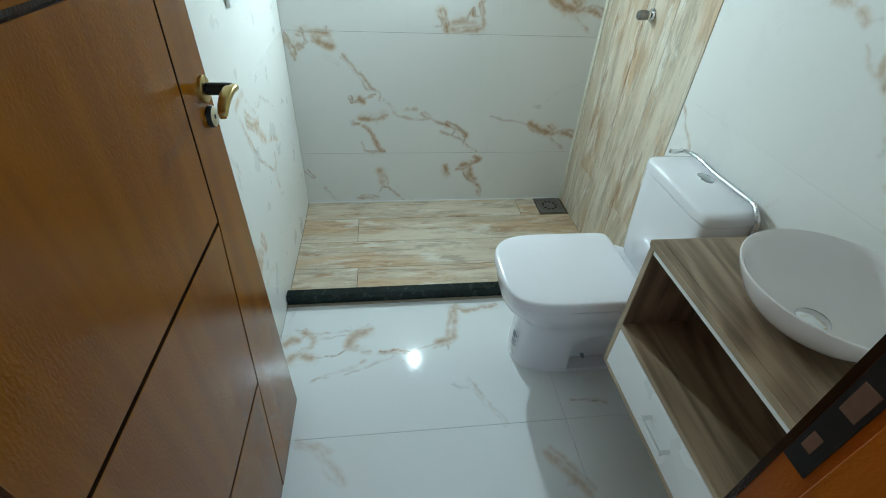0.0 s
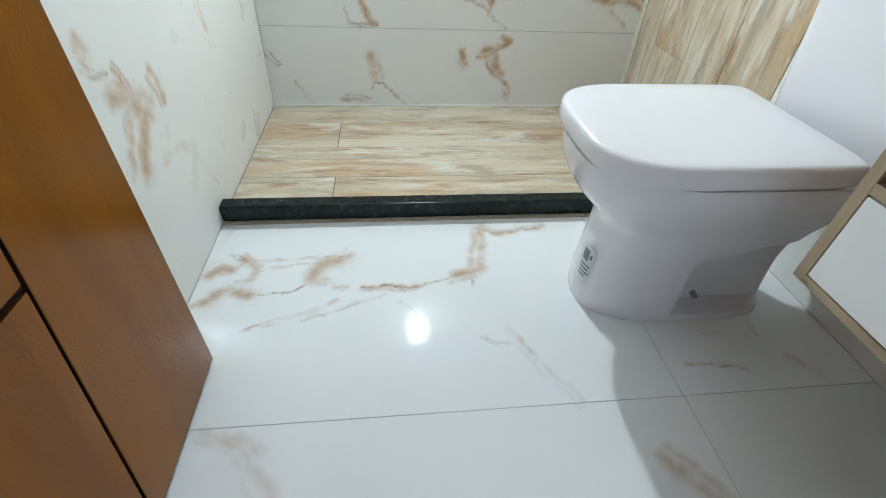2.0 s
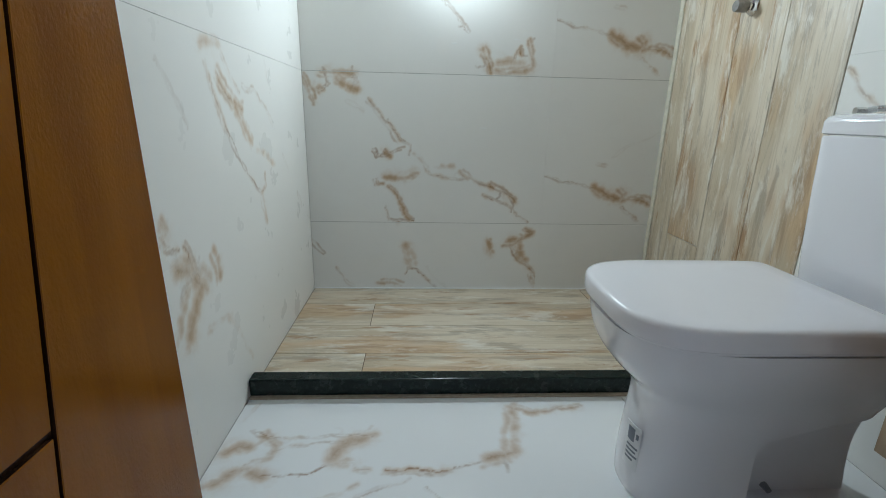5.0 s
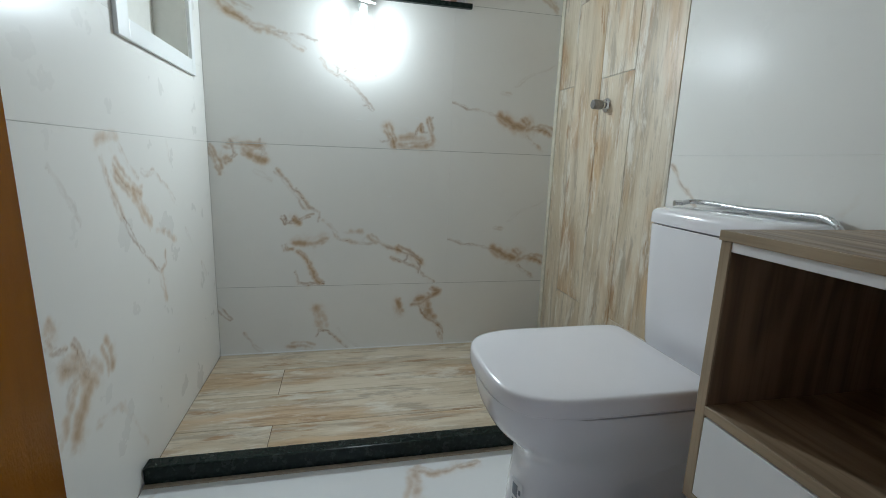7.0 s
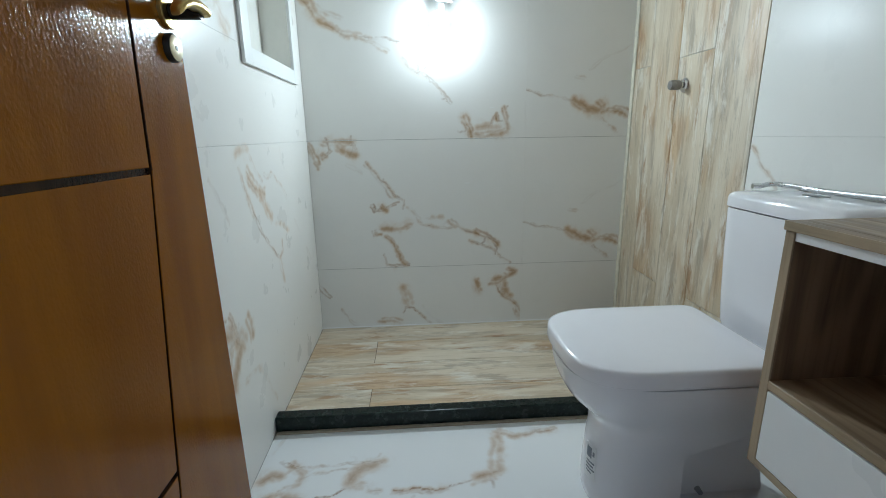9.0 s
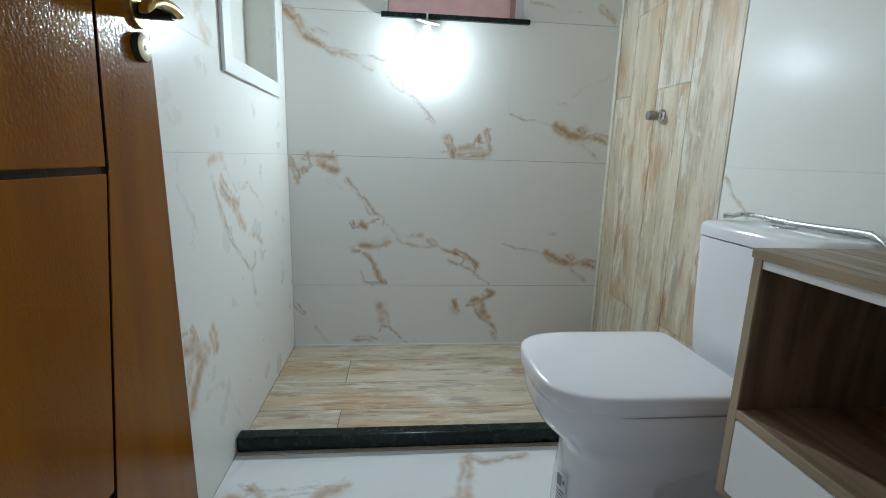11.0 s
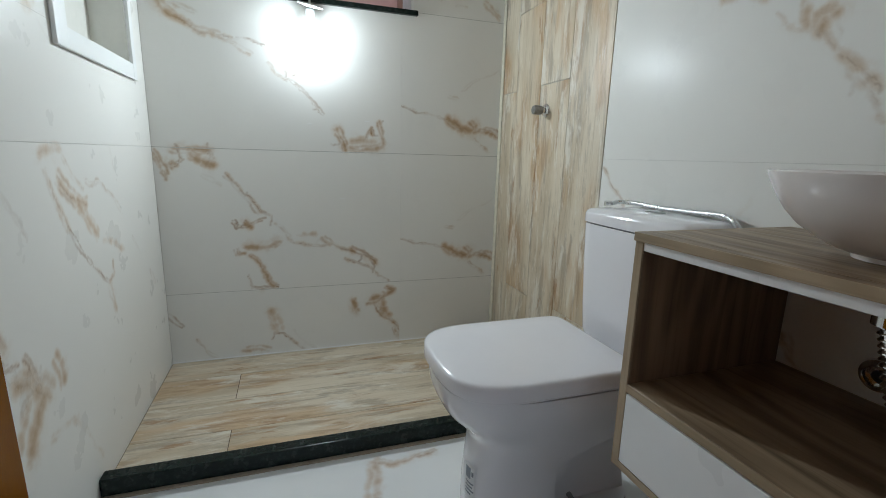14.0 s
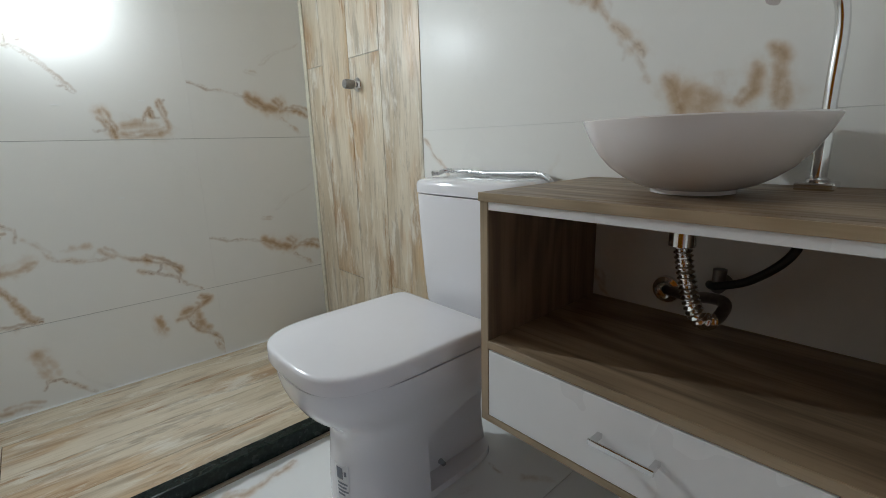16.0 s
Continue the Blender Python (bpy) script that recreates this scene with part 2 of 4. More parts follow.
def boxes(*dims, bevel=0.0):
    bm = bmesh.new()
    for d in dims:
        box(bm, *d, bevel=bevel)
    return bm


def cyl(bm, a, b, r0, r1=None, seg=24, caps=True):
    a, b = Vector(a), Vector(b)
    q = (b - a).to_track_quat("Z", "Y").to_matrix().to_4x4()
    bmesh.ops.create_cone(bm, cap_ends=caps, segments=seg, radius1=r0, radius2=r0 if r1 is None else r1,
                          depth=(b - a).length, matrix=Matrix.Translation((a + b) / 2) @ q)
    return bm


def loft(rings, cap0=True, cap1=True):
    bm = bmesh.new()
    vs = [[bm.verts.new(p) for p in ring] for ring in rings]
    n = len(vs[0])
    for a, b in zip(vs, vs[1:]):
        for i in range(n):
            bm.faces.new((a[i], a[(i + 1) % n], b[(i + 1) % n], b[i]))
    if cap0:
        bm.faces.new(vs[0][::-1])
    if cap1:
        bm.faces.new(vs[-1])
    bmesh.ops.recalc_face_normals(bm, faces=bm.faces)
    return bm


def lathe(profile, cx, cy, seg=48, cap0=False, cap1=False):
    rings = [[(cx + r * math.cos(2 * math.pi * k / seg), cy + r * math.sin(2 * math.pi * k / seg), z) for k in range(seg)] for r, z in profile]
    return loft(rings, cap0, cap1)


def tube(path, radius, seg=14, ripple=0.0, waves=0.0, step=0.004):
    """A pipe along a smooth line through the points, ribbed where ripple is given."""
    pts = [Vector(p) for p in path]
    fine = []
    for i in range(len(pts) - 1):
        p0, p1, p2, p3 = pts[max(i - 1, 0)], pts[i], pts[i + 1], pts[min(i + 2, len(pts) - 1)]
        n = max(3, int((p2 - p1).length / step))
        for k in range(n):
            t = k / n
            fine.append(0.5 * (2 * p1 + (p2 - p0) * t + (2 * p0 - 5 * p1 + 4 * p2 - p3) * t * t + (3 * p1 - p0 - 3 * p2 + p3) * t ** 3))
    fine.append(pts[-1])
    rings, run, up = [], 0.0, Vector((0.3, 0.5, 0.8))
    for i, p in enumerate(fine):
        d = (fine[min(i + 1, len(fine) - 1)] - fine[max(i - 1, 0)]).normalized()
        if i:
            run += (p - fine[i - 1]).length
        side = d.cross(up).normalized()
        up = side.cross(d).normalized()
        r = radius + ripple * math.sin(2 * math.pi * run * waves)
        rings.append([p + r * (math.cos(a) * side + math.sin(a) * up) for a in (2 * math.pi * k / seg for k in range(seg))])
    return loft(rings)


# ---- tiles ----
def strands(lines, seed):
    """Each vein as a few ragged strands and side branches: segments with their core, stain and width."""
    rnd, out = random.Random(seed), []

    def ragged(path, amp, levels):
        for _ in range(levels):
            finer = [path[0]]
            for (ax, ay), (bx, by) in zip(path, path[1:]):
                k = amp * rnd.uniform(-1, 1)
                finer += [((ax + bx) / 2 - k * (by - ay), (ay + by) / 2 + k * (bx - ax)), (bx, by)]
            path = finer
        return path

    def lay(path, core, stain, width):
        depth = rnd.random()
        for a, b in zip(path, path[1:]):
            depth = min(1.0, max(0.0, depth + rnd.uniform(-0.5, 0.5)))
            out.append((a, b, core * (0.3 + 0.7 * depth), stain * (0.55 + 0.45 * depth), width * (0.7 + 0.5 * depth)))

    for pts, core, stain, width in lines:
        lay(ragged(pts, 0.10, 3), core, stain, width)
        lay(ragged(pts, 0.12, 2), 0.0, stain * 0.42, width * 2.3)
        for n in range(2 if stain > 0.6 else 1):
            k = rnd.choice((-1, 1)) * width * rnd.uniform(0.7, 1.5)
            du, dv = k * rnd.uniform(0.2, 1.0), k * rnd.uniform(0.2, 1.0)
            side = [(u + du, v + dv) for u, v in pts]
            lay(ragged(side, 0.12, 3), core * 0.5, stain * 0.75, width * 0.7)
        for n in range(int(2.6 * stain * rnd.random())):
            u, v = rnd.choice(ragged(pts, 0.2, 2))
            turn, far = rnd.uniform(0, 6.28), width * rnd.uniform(1.5, 4.0)
            lay(ragged([(u, v), (u + far * math.cos(turn), v + far * math.sin(turn))], 0.25, 3), core * 0.7, stain * 0.5, width * 0.4)
    return out


def vein_field(us, vs, segs):
    """Distance to the nearest vein, and how strong its core and its stain are, on the grid of a tile's plane."""
    best, core, stain = (np.full((len(vs), len(us)), k) for k in (0.05, 0.0, 0.0))
    for a, b, c, k, w in segs:
        pad = 0.05
        i0, i1 = np.searchsorted(us, (min(a[0], b[0]) - pad, max(a[0], b[0]) + pad))
        j0, j1 = np.searchsorted(vs, (min(a[1], b[1]) - pad, max(a[1], b[1]) + pad))
        if i1 <= i0 or j1 <= j0:
            continue
        gu, gv = np.meshgrid(us[i0:i1] - a[0], vs[j0:j1] - a[1])
        du, dv = b[0] - a[0], b[1] - a[1]
        t = np.clip((gu * du + gv * dv) / max(du * du + dv * dv, 1e-9), 0, 1)
        d = np.hypot(gu - t * du, gv - t * dv)
        part_best, part_core = best[j0:j1, i0:i1], core[j0:j1, i0:i1]
        near = d < part_best
        part_core[near], part_best[near] = c, d[near]
        stain[j0:j1, i0:i1] = np.maximum(stain[j0:j1, i0:i1], k * np.exp(-((d / w) ** 2)))
    return best.ravel() / 0.05, core.ravel(), stain.ravel()


def tile(parent, to_world, rect, lines, mat, thick=0.0018, gap=0.00038, cell=0.004, out=(1, 1, 1, 1), name="tile"):
    """One slab with arrised edges, its front a grid that carries the vein field. to_world(u, v, depth)."""
    u0, u1, v0, v1 = rect
    u0, u1, v0, v1 = u0 + gap * out[0], u1 - gap * out[1], v0 + gap * out[2], v1 - gap * out[3]
    lines = [q for q in lines if min(q[0][0], q[1][0]) < u1 + 0.05 and max(q[0][0], q[1][0]) > u0 - 0.05 and min(q[0][1], q[1][1]) < v1 + 0.05 and max(q[0][1], q[1][1]) > v0 - 0.05]
    cell = cell if lines else 0.05
    nu, nv = max(2, int((u1 - u0) / cell)), max(2, int((v1 - v0) / cell))
    e = 0.0006
    us, vs = np.linspace(u0 + e, u1 - e, nu + 1), np.linspace(v0 + e, v1 - e, nv + 1)
    grid = np.array([(u, v) for v in vs for u in us])
    verts = [to_world(u, v, thick) for u, v in grid]
    faces = [(j * (nu + 1) + i, j * (nu + 1) + i + 1, (j + 1) * (nu + 1) + i + 1, (j + 1) * (nu + 1) + i) for j in range(nv) for i in range(nu)]
    ring = [i for i in range(nu + 1)] + [j * (nu + 1) + nu for j in range(1, nv + 1)]
    ring += [nv * (nu + 1) + i for i in range(nu - 1, -1, -1)] + [j * (nu + 1) for j in range(nv - 1, 0, -1)]
    n, base = len(ring), len(verts)
    for depth in (thick - e, 0.0):
        for k in ring:
            u, v = grid[k]
            u = u0 if abs(u - us[0]) < 1e-9 else u1 if abs(u - us[-1]) < 1e-9 else u
            v = v0 if abs(v - vs[0]) < 1e-9 else v1 if abs(v - vs[-1]) < 1e-9 else v
            verts.append(to_world(u, v, depth))
    for k in range(n):
        k2 = (k + 1) % n
        faces.append((ring[k2], ring[k], base + k, base + k2))
        faces.append((base + k2, base + k, base + n + k, base + n + k2))
    me = bpy.data.meshes.new(name)
    me.from_pydata(verts, [], faces)
    d, c, s = vein_field(us, vs, lines)
    col = np.zeros((len(verts), 4), np.float32)
    col[:, 0], col[:, 3] = 1.0, 1.0
    col[: len(grid), 0], col[: len(grid), 1], col[: len(grid), 2] = d, c, s
    me.attributes.new("vein", "FLOAT_COLOR", "POINT").data.foreach_set("color", col.ravel())
    me.materials.append(mat)
    ob = new(name, me)
    ob.parent = parent
    return ob


ON_BACK = lambda u, v, d: (u, BACK - d + 0.0018, v)
ON_LEFT = lambda u, v, d: (d - 0.0018, u, v)
ON_RIGHT = lambda u, v, d: (W - d + 0.0018, u, v)
ON_FLOOR = lambda u, v, d: (u, v, d - 0.0018)

# veins of the printed porcelain
BACK_VEINS, PIECE_VEINS, LEFT_VEINS, RIGHT_VEINS, FLOOR_VEINS = [], [], [], [], []


def vein(store, core, stain, width, *points):
    """A vein through points of the tile's plane: strength of its dark core, of its tan stain, and the stain's width."""
    store.append((list(points), core, stain, width))


vein(BACK_VEINS, 0.5, 0.9, 0.016, (0.000, 1.513), (0.045, 1.473), (0.069, 1.424), (0.106, 1.392), (0.148, 1.375))
vein(BACK_VEINS, 0.2, 0.4, 0.012, (0.045, 1.473), (0.106, 1.435), (0.181, 1.409))
vein(BACK_VEINS, 0.3, 0.6, 0.014, (0.148, 1.369), (0.235, 1.345), (0.301, 1.326))
vein(BACK_VEINS, 0.5, 0.3, 0.009, (0.246, 1.347), (0.323, 1.337), (0.425, 1.321))
vein(BACK_VEINS, 0.2, 0.4, 0.01, (0.290, 1.318), (0.369, 1.279))
vein(BACK_VEINS, 0.7, 0.5, 0.01, (0.433, 1.254), (0.462, 1.210), (0.509, 1.196), (0.545, 1.171), (0.595, 1.123), (0.645, 1.065))
vein(BACK_VEINS, 0.8, 0.4, 0.008, (0.504, 1.230), (0.509, 1.196))
vein(BACK_VEINS, 0.7, 0.5, 0.009, (0.532, 1.212), (0.604, 1.228), (0.651, 1.251))
vein(BACK_VEINS, 0.5, 0.3, 0.008, (0.637, 1.238), (0.658, 1.205))
vein(BACK_VEINS, 0.5, 1, 0.013, (0.704, 1.010), (0.724, 0.967), (0.738, 0.923))
vein(BACK_VEINS, 0.2, 0.9, 0.014, (0.738, 0.931), (0.828, 0.928), (0.913, 0.949))
vein(BACK_VEINS, 0.1, 0.8, 0.02, (0.767, 0.960), (0.865, 0.963))
vein(BACK_VEINS, 0.8, 0.9, 0.012, (0.826, 0.969), (0.849, 1.013), (0.858, 0.988))
vein(BACK_VEINS, 0.5, 1, 0.013, (0.879, 1.040), (0.905, 0.953))
vein(BACK_VEINS, 0.4, 0.4, 0.01, (1.055, 1.595), (1.162, 1.577))
vein(BACK_VEINS, 0.3, 0.4, 0.01, (1.235, 1.562), (1.282, 1.560))
vein(BACK_VEINS, 0.3, 0.7, 0.014, (1.369, 1.595), (1.445, 1.538))
vein(BACK_VEINS, 0.4, 1, 0.012, (0.003, 0.887), (0.021, 0.849), (0.042, 0.796))
vein(BACK_VEINS, 0.4, 0.9, 0.014, (0.073, 0.908), (0.143, 0.907), (0.199, 0.906))
vein(BACK_VEINS, 0.3, 1, 0.014, (0.056, 0.851), (0.071, 0.838))
vein(BACK_VEINS, 0.5, 0.5, 0.008, (0.071, 0.838), (0.098, 0.870), (0.088, 0.904))
vein(BACK_VEINS, 0.2, 1, 0.018, (0.132, 0.888), (0.188, 0.851), (0.210, 0.845))
vein(BACK_VEINS, 0.6, 0.8, 0.009, (0.188, 0.905), (0.210, 0.869))
vein(BACK_VEINS, 0.5, 0.6, 0.011, (0.256, 0.814), (0.303, 0.760), (0.350, 0.705), (0.381, 0.656))
vein(BACK_VEINS, 0.1, 0.3, 0.01, (0.165, 0.802), (0.233, 0.764))
vein(BACK_VEINS, 0.9, 0.5, 0.009, (0.381, 0.664), (0.423, 0.640), (0.418, 0.602))
vein(BACK_VEINS, 1, 0.7, 0.009, (0.268, 0.618), (0.284, 0.593), (0.315, 0.599), (0.339, 0.605), (0.386, 0.626))
vein(BACK_VEINS, 0.8, 1, 0.012, (0.315, 0.609), (0.339, 0.590))
vein(BACK_VEINS, 0.2, 0.5, 0.012, (0.435, 0.602), (0.473, 0.565), (0.498, 0.527))
vein(BACK_VEINS, 0.1, 1, 0.014, (0.315, 0.503), (0.400, 0.504), (0.461, 0.526))
vein(BACK_VEINS, 0.6, 0.8, 0.009, (0.279, 0.497), (0.287, 0.472), (0.308, 0.477))
vein(BACK_VEINS, 0.5, 0.9, 0.01, (0.327, 0.467), (0.352, 0.447), (0.376, 0.408))
vein(BACK_VEINS, 0.9, 0.6, 0.009, (0.316, 0.374), (0.328, 0.321), (0.390, 0.316), (0.434, 0.321))
vein(BACK_VEINS, 0.2, 0.9, 0.012, (0.376, 0.403), (0.402, 0.342), (0.427, 0.321))
vein(BACK_VEINS, 0.5, 0.5, 0.012, (0.498, 0.521), (0.561, 0.507), (0.625, 0.497), (0.676, 0.508), (0.756, 0.472))
vein(BACK_VEINS, 0.1, 0.6, 0.014, (0.553, 0.554), (0.598, 0.554))
vein(BACK_VEINS, 0.3, 0.5, 0.012, (0.629, 0.534), (0.663, 0.503))
vein(BACK_VEINS, 0.8, 0.9, 0.014, (0.756, 0.477), (0.810, 0.451), (0.866, 0.410))
vein(BACK_VEINS, 0.6, 0.6, 0.011, (0.731, 0.437), (0.798, 0.410), (0.854, 0.383), (0.882, 0.347), (0.931, 0.319))
vein(BACK_VEINS, 0.8, 0.5, 0.009, (-0.008, 0.228), (0.046, 0.168))
vein(BACK_VEINS, 0.4, 0.4, 0.009, (0.099, 0.108), (0.134, 0.054), (0.182, 0.011))
vein(BACK_VEINS, 0, 0.8, 0.02, (0.403, 0.209), (0.416, 0.154), (0.424, 0.113))
vein(BACK_VEINS, 1, 0.6, 0.01, (0.399, 0.078), (0.409, 0.105), (0.450, 0.098), (0.494, 0.055), (0.534, 0.017))
vein(BACK_VEINS, 0.2, 0.8, 0.012, (0.280, 0.035), (0.380, 0.023))
vein(BACK_VEINS, 0.2, 0.2, 0.008, (0.493, 0.111), (0.586, 0.015))
vein(BACK_VEINS, 0, 1, 0.014, (0.760, 0.231), (0.776, 0.174))
vein(BACK_VEINS, 0.5, 1, 0.016, (0.842, 0.230), (0.901, 0.243), (0.950, 0.271), (0.913, 0.285))
vein(BACK_VEINS, 0.1, 1, 0.018, (0.902, 0.229), (0.911, 0.172), (0.934, 0.148))
vein(BACK_VEINS, 0.6, 0.7, 0.011, (0.862, 0.207), (0.901, 0.143), (0.950, 0.113), (0.987, 0.068), (0.987, 0.018))
vein(BACK_VEINS, 0.5, 0.8, 0.01, (0.960, 0.084), (0.982, 0.039))
vein(PIECE_VEINS, 0.5, 0.4, 0.009, (0.002, 0.208), (0.139, 0.178), (0.222, 0.163))
vein(PIECE_VEINS, 0.4, 1, 0.018, (0.222, 0.168), (0.296, 0.122), (0.354, 0.115), (0.365, 0.142), (0.341, 0.159))
vein(PIECE_VEINS, 0.4, 0.9, 0.014, (0.354, 0.107), (0.426, 0.112), (0.481, 0.089))
vein(PIECE_VEINS, 0.6, 0.5, 0.01, (0.357, 0.081), (0.404, 0.044), (0.435, 0.019))
vein(PIECE_VEINS, 0.2, 0.4, 0.01, (0.228, 0.266), (0.270, 0.257))
vein(PIECE_VEINS, 0.2, 0.3, 0.01, (0.295, 0.297), (0.375, 0.350), (0.470, 0.394))
vein(LEFT_VEINS, 0.1, 0.6, 0.016, (1.524, 0.890), (1.617, 0.898))
vein(LEFT_VEINS, 0.3, 0.52, 0.012, (1.540, 0.857), (1.553, 0.816), (1.584, 0.758), (1.611, 0.711))
vein(LEFT_VEINS, 0.4, 0.78, 0.014, (1.587, 0.835), (1.607, 0.813), (1.661, 0.776), (1.721, 0.760))
vein(LEFT_VEINS, 0.1, 0.86, 0.016, (1.682, 0.763), (1.724, 0.719), (1.770, 0.672))
vein(LEFT_VEINS, 0.3, 0.43, 0.012, (1.625, 0.884), (1.668, 0.832), (1.714, 0.800))
vein(LEFT_VEINS, 1, 0.43, 0.009, (1.611, 0.711), (1.675, 0.639), (1.750, 0.574), (1.814, 0.527))
vein(LEFT_VEINS, 0.9, 0.6, 0.01, (1.814, 0.527), (1.855, 0.541), (1.854, 0.578))
vein(LEFT_VEINS, 0.2, 0.6, 0.012, (1.808, 0.525), (1.832, 0.473), (1.838, 0.435))
vein(LEFT_VEINS, 0.3, 0.43, 0.01, (1.737, 0.822), (1.823, 0.818), (1.916, 0.765), (1.966, 0.718))
vein(LEFT_VEINS, 0.1, 0.6, 0.016, (1.890, 0.626), (1.953, 0.596))
vein(LEFT_VEINS, 0.1, 0.52, 0.012, (1.804, 0.649), (1.890, 0.626))
vein(LEFT_VEINS, 0.4, 0.17, 0.008, (2.046, 0.619), (2.106, 0.556))
vein(LEFT_VEINS, 0.6, 0.26, 0.008, (2.193, 0.466), (2.243, 0.402))
vein(LEFT_VEINS, 0.2, 0.17, 0.008, (1.932, 0.912), (1.951, 0.840))
vein(LEFT_VEINS, 0.3, 0.13, 0.008, (1.339, 0.834), (1.384, 0.773), (1.424, 0.719))
vein(LEFT_VEINS, 0.3, 0.86, 0.014, (1.278, 0.559), (1.291, 0.536))
vein(LEFT_VEINS, 0.7, 0.6, 0.009, (1.273, 0.532), (1.289, 0.511), (1.328, 0.495))
vein(LEFT_VEINS, 0.6, 0.6, 0.01, (1.347, 0.495), (1.361, 0.474), (1.371, 0.447), (1.390, 0.418))
vein(LEFT_VEINS, 0.3, 0.86, 0.024, (1.309, 0.456), (1.354, 0.437), (1.373, 0.420), (1.404, 0.399), (1.419, 0.379))
vein(LEFT_VEINS, 0.1, 0.7, 0.014, (1.341, 0.421), (1.328, 0.389), (1.299, 0.359), (1.291, 0.330))
vein(LEFT_VEINS, 0.1, 0.86, 0.022, (1.394, 0.391), (1.359, 0.355), (1.334, 0.331), (1.324, 0.308))
vein(LEFT_VEINS, 0.1, 0.86, 0.014, (1.471, 0.454), (1.487, 0.422), (1.485, 0.382))
vein(LEFT_VEINS, 0.1, 0.43, 0.014, (1.396, 0.284), (1.451, 0.279), (1.520, 0.261), (1.554, 0.206), (1.623, 0.096))
vein(FLOOR_VEINS, 0.6, 0.5, 0.009, (0.060, 1.437), (0.100, 1.413), (0.149, 1.404), (0.202, 1.408), (0.262, 1.416), (0.311, 1.414), (0.350, 1.408))
vein(FLOOR_VEINS, 0.5, 0.5, 0.009, (0.120, 1.359), (0.155, 1.378), (0.207, 1.380), (0.259, 1.390), (0.314, 1.381))
vein(FLOOR_VEINS, 0.3, 0.9, 0.013, (0.084, 1.424), (0.128, 1.379), (0.125, 1.339), (0.102, 1.331))
vein(FLOOR_VEINS, 0.2, 1, 0.018, (0.020, 1.354), (0.043, 1.383), (0.072, 1.372))
vein(FLOOR_VEINS, 0.2, 0.8, 0.012, (0.065, 1.372), (0.096, 1.402))
vein(FLOOR_VEINS, 0.3, 0.6, 0.01, (0.067, 1.304), (0.090, 1.331), (0.125, 1.339))
vein(FLOOR_VEINS, 0.3, 1, 0.018, (0.021, 1.262), (0.042, 1.270), (0.062, 1.301), (0.090, 1.307), (0.127, 1.283))
vein(FLOOR_VEINS, 0.7, 0.3, 0.008, (0.126, 1.286), (0.175, 1.286), (0.224, 1.287), (0.269, 1.316))
vein(FLOOR_VEINS, 0.2, 1, 0.022, (0.267, 1.332), (0.282, 1.372), (0.299, 1.393), (0.346, 1.408))
vein(FLOOR_VEINS, 0.2, 0.9, 0.014, (0.262, 1.323), (0.314, 1.320))
vein(FLOOR_VEINS, 0.5, 0.5, 0.01, (0.314, 1.320), (0.322, 1.300), (0.354, 1.299))
vein(FLOOR_VEINS, 0.5, 0.5, 0.01, (0.143, 1.180), (0.183, 1.196), (0.226, 1.213), (0.265, 1.224), (0.305, 1.235), (0.333, 1.258))
vein(FLOOR_VEINS, 0.4, 0.3, 0.009, (0.263, 1.200), (0.285, 1.210), (0.330, 1.224), (0.401, 1.251), (0.438, 1.267))
vein(FLOOR_VEINS, 0.8, 0.8, 0.01, (0.393, 1.297), (0.425, 1.295), (0.464, 1.299), (0.502, 1.289), (0.542, 1.299))
vein(FLOOR_VEINS, 0.6, 0.3, 0.009, (0.542, 1.299), (0.583, 1.312), (0.618, 1.325))
vein(FLOOR_VEINS, 0.6, 1, 0.018, (0.618, 1.325), (0.654, 1.337), (0.683, 1.342))
vein(FLOOR_VEINS, 0.1, 1, 0.018, (0.688, 1.332), (0.690, 1.385), (0.710, 1.455), (0.713, 1.515))
vein(FLOOR_VEINS, 0.4, 0.9, 0.014, (0.713, 1.515), (0.763, 1.491), (0.831, 1.510), (0.897, 1.518))
vein(FLOOR_VEINS, 0.4, 0.2, 0.008, (0.482, 1.246), (0.506, 1.224), (0.529, 1.196))
vein(FLOOR_VEINS, 0.4, 0.2, 0.008, (0.656, 1.124), (0.675, 1.106), (0.710, 1.104))
vein(FLOOR_VEINS, 0.2, 0.4, 0.012, (0.717, 1.159), (0.733, 1.127), (0.763, 1.069), (0.802, 1.003), (0.826, 0.955))
vein(FLOOR_VEINS, 0.2, 0.5, 0.012, (0.023, 1.473), (0.038, 1.542))
vein(FLOOR_VEINS, 0.6, 0.4, 0.01, (1.079, 1.023), (1.146, 1.019), (1.207, 1.006))
vein(FLOOR_VEINS, 0.1, 0.5, 0.016, (0.182, 0.935), (0.234, 0.902))
vein(RIGHT_VEINS, 0.3, 0.6, 0.012, (1.063, 1.214), (1.034, 1.181), (1.001, 1.168))
vein(RIGHT_VEINS, 0.3, 0.8, 0.012, (1.003, 1.206), (0.998, 1.172), (0.976, 1.157))
vein(RIGHT_VEINS, 0.3, 0.9, 0.014, (0.941, 1.189), (0.968, 1.181), (0.969, 1.160))
vein(RIGHT_VEINS, 0.4, 0.7, 0.014, (0.976, 1.157), (0.946, 1.134), (0.921, 1.103), (0.887, 1.076), (0.857, 1.037))
vein(RIGHT_VEINS, 0.2, 0.5, 0.012, (0.907, 1.075), (0.867, 1.038), (0.842, 0.985))
vein(RIGHT_VEINS, 0.4, 1, 0.018, (0.800, 0.981), (0.783, 0.946), (0.772, 0.907))
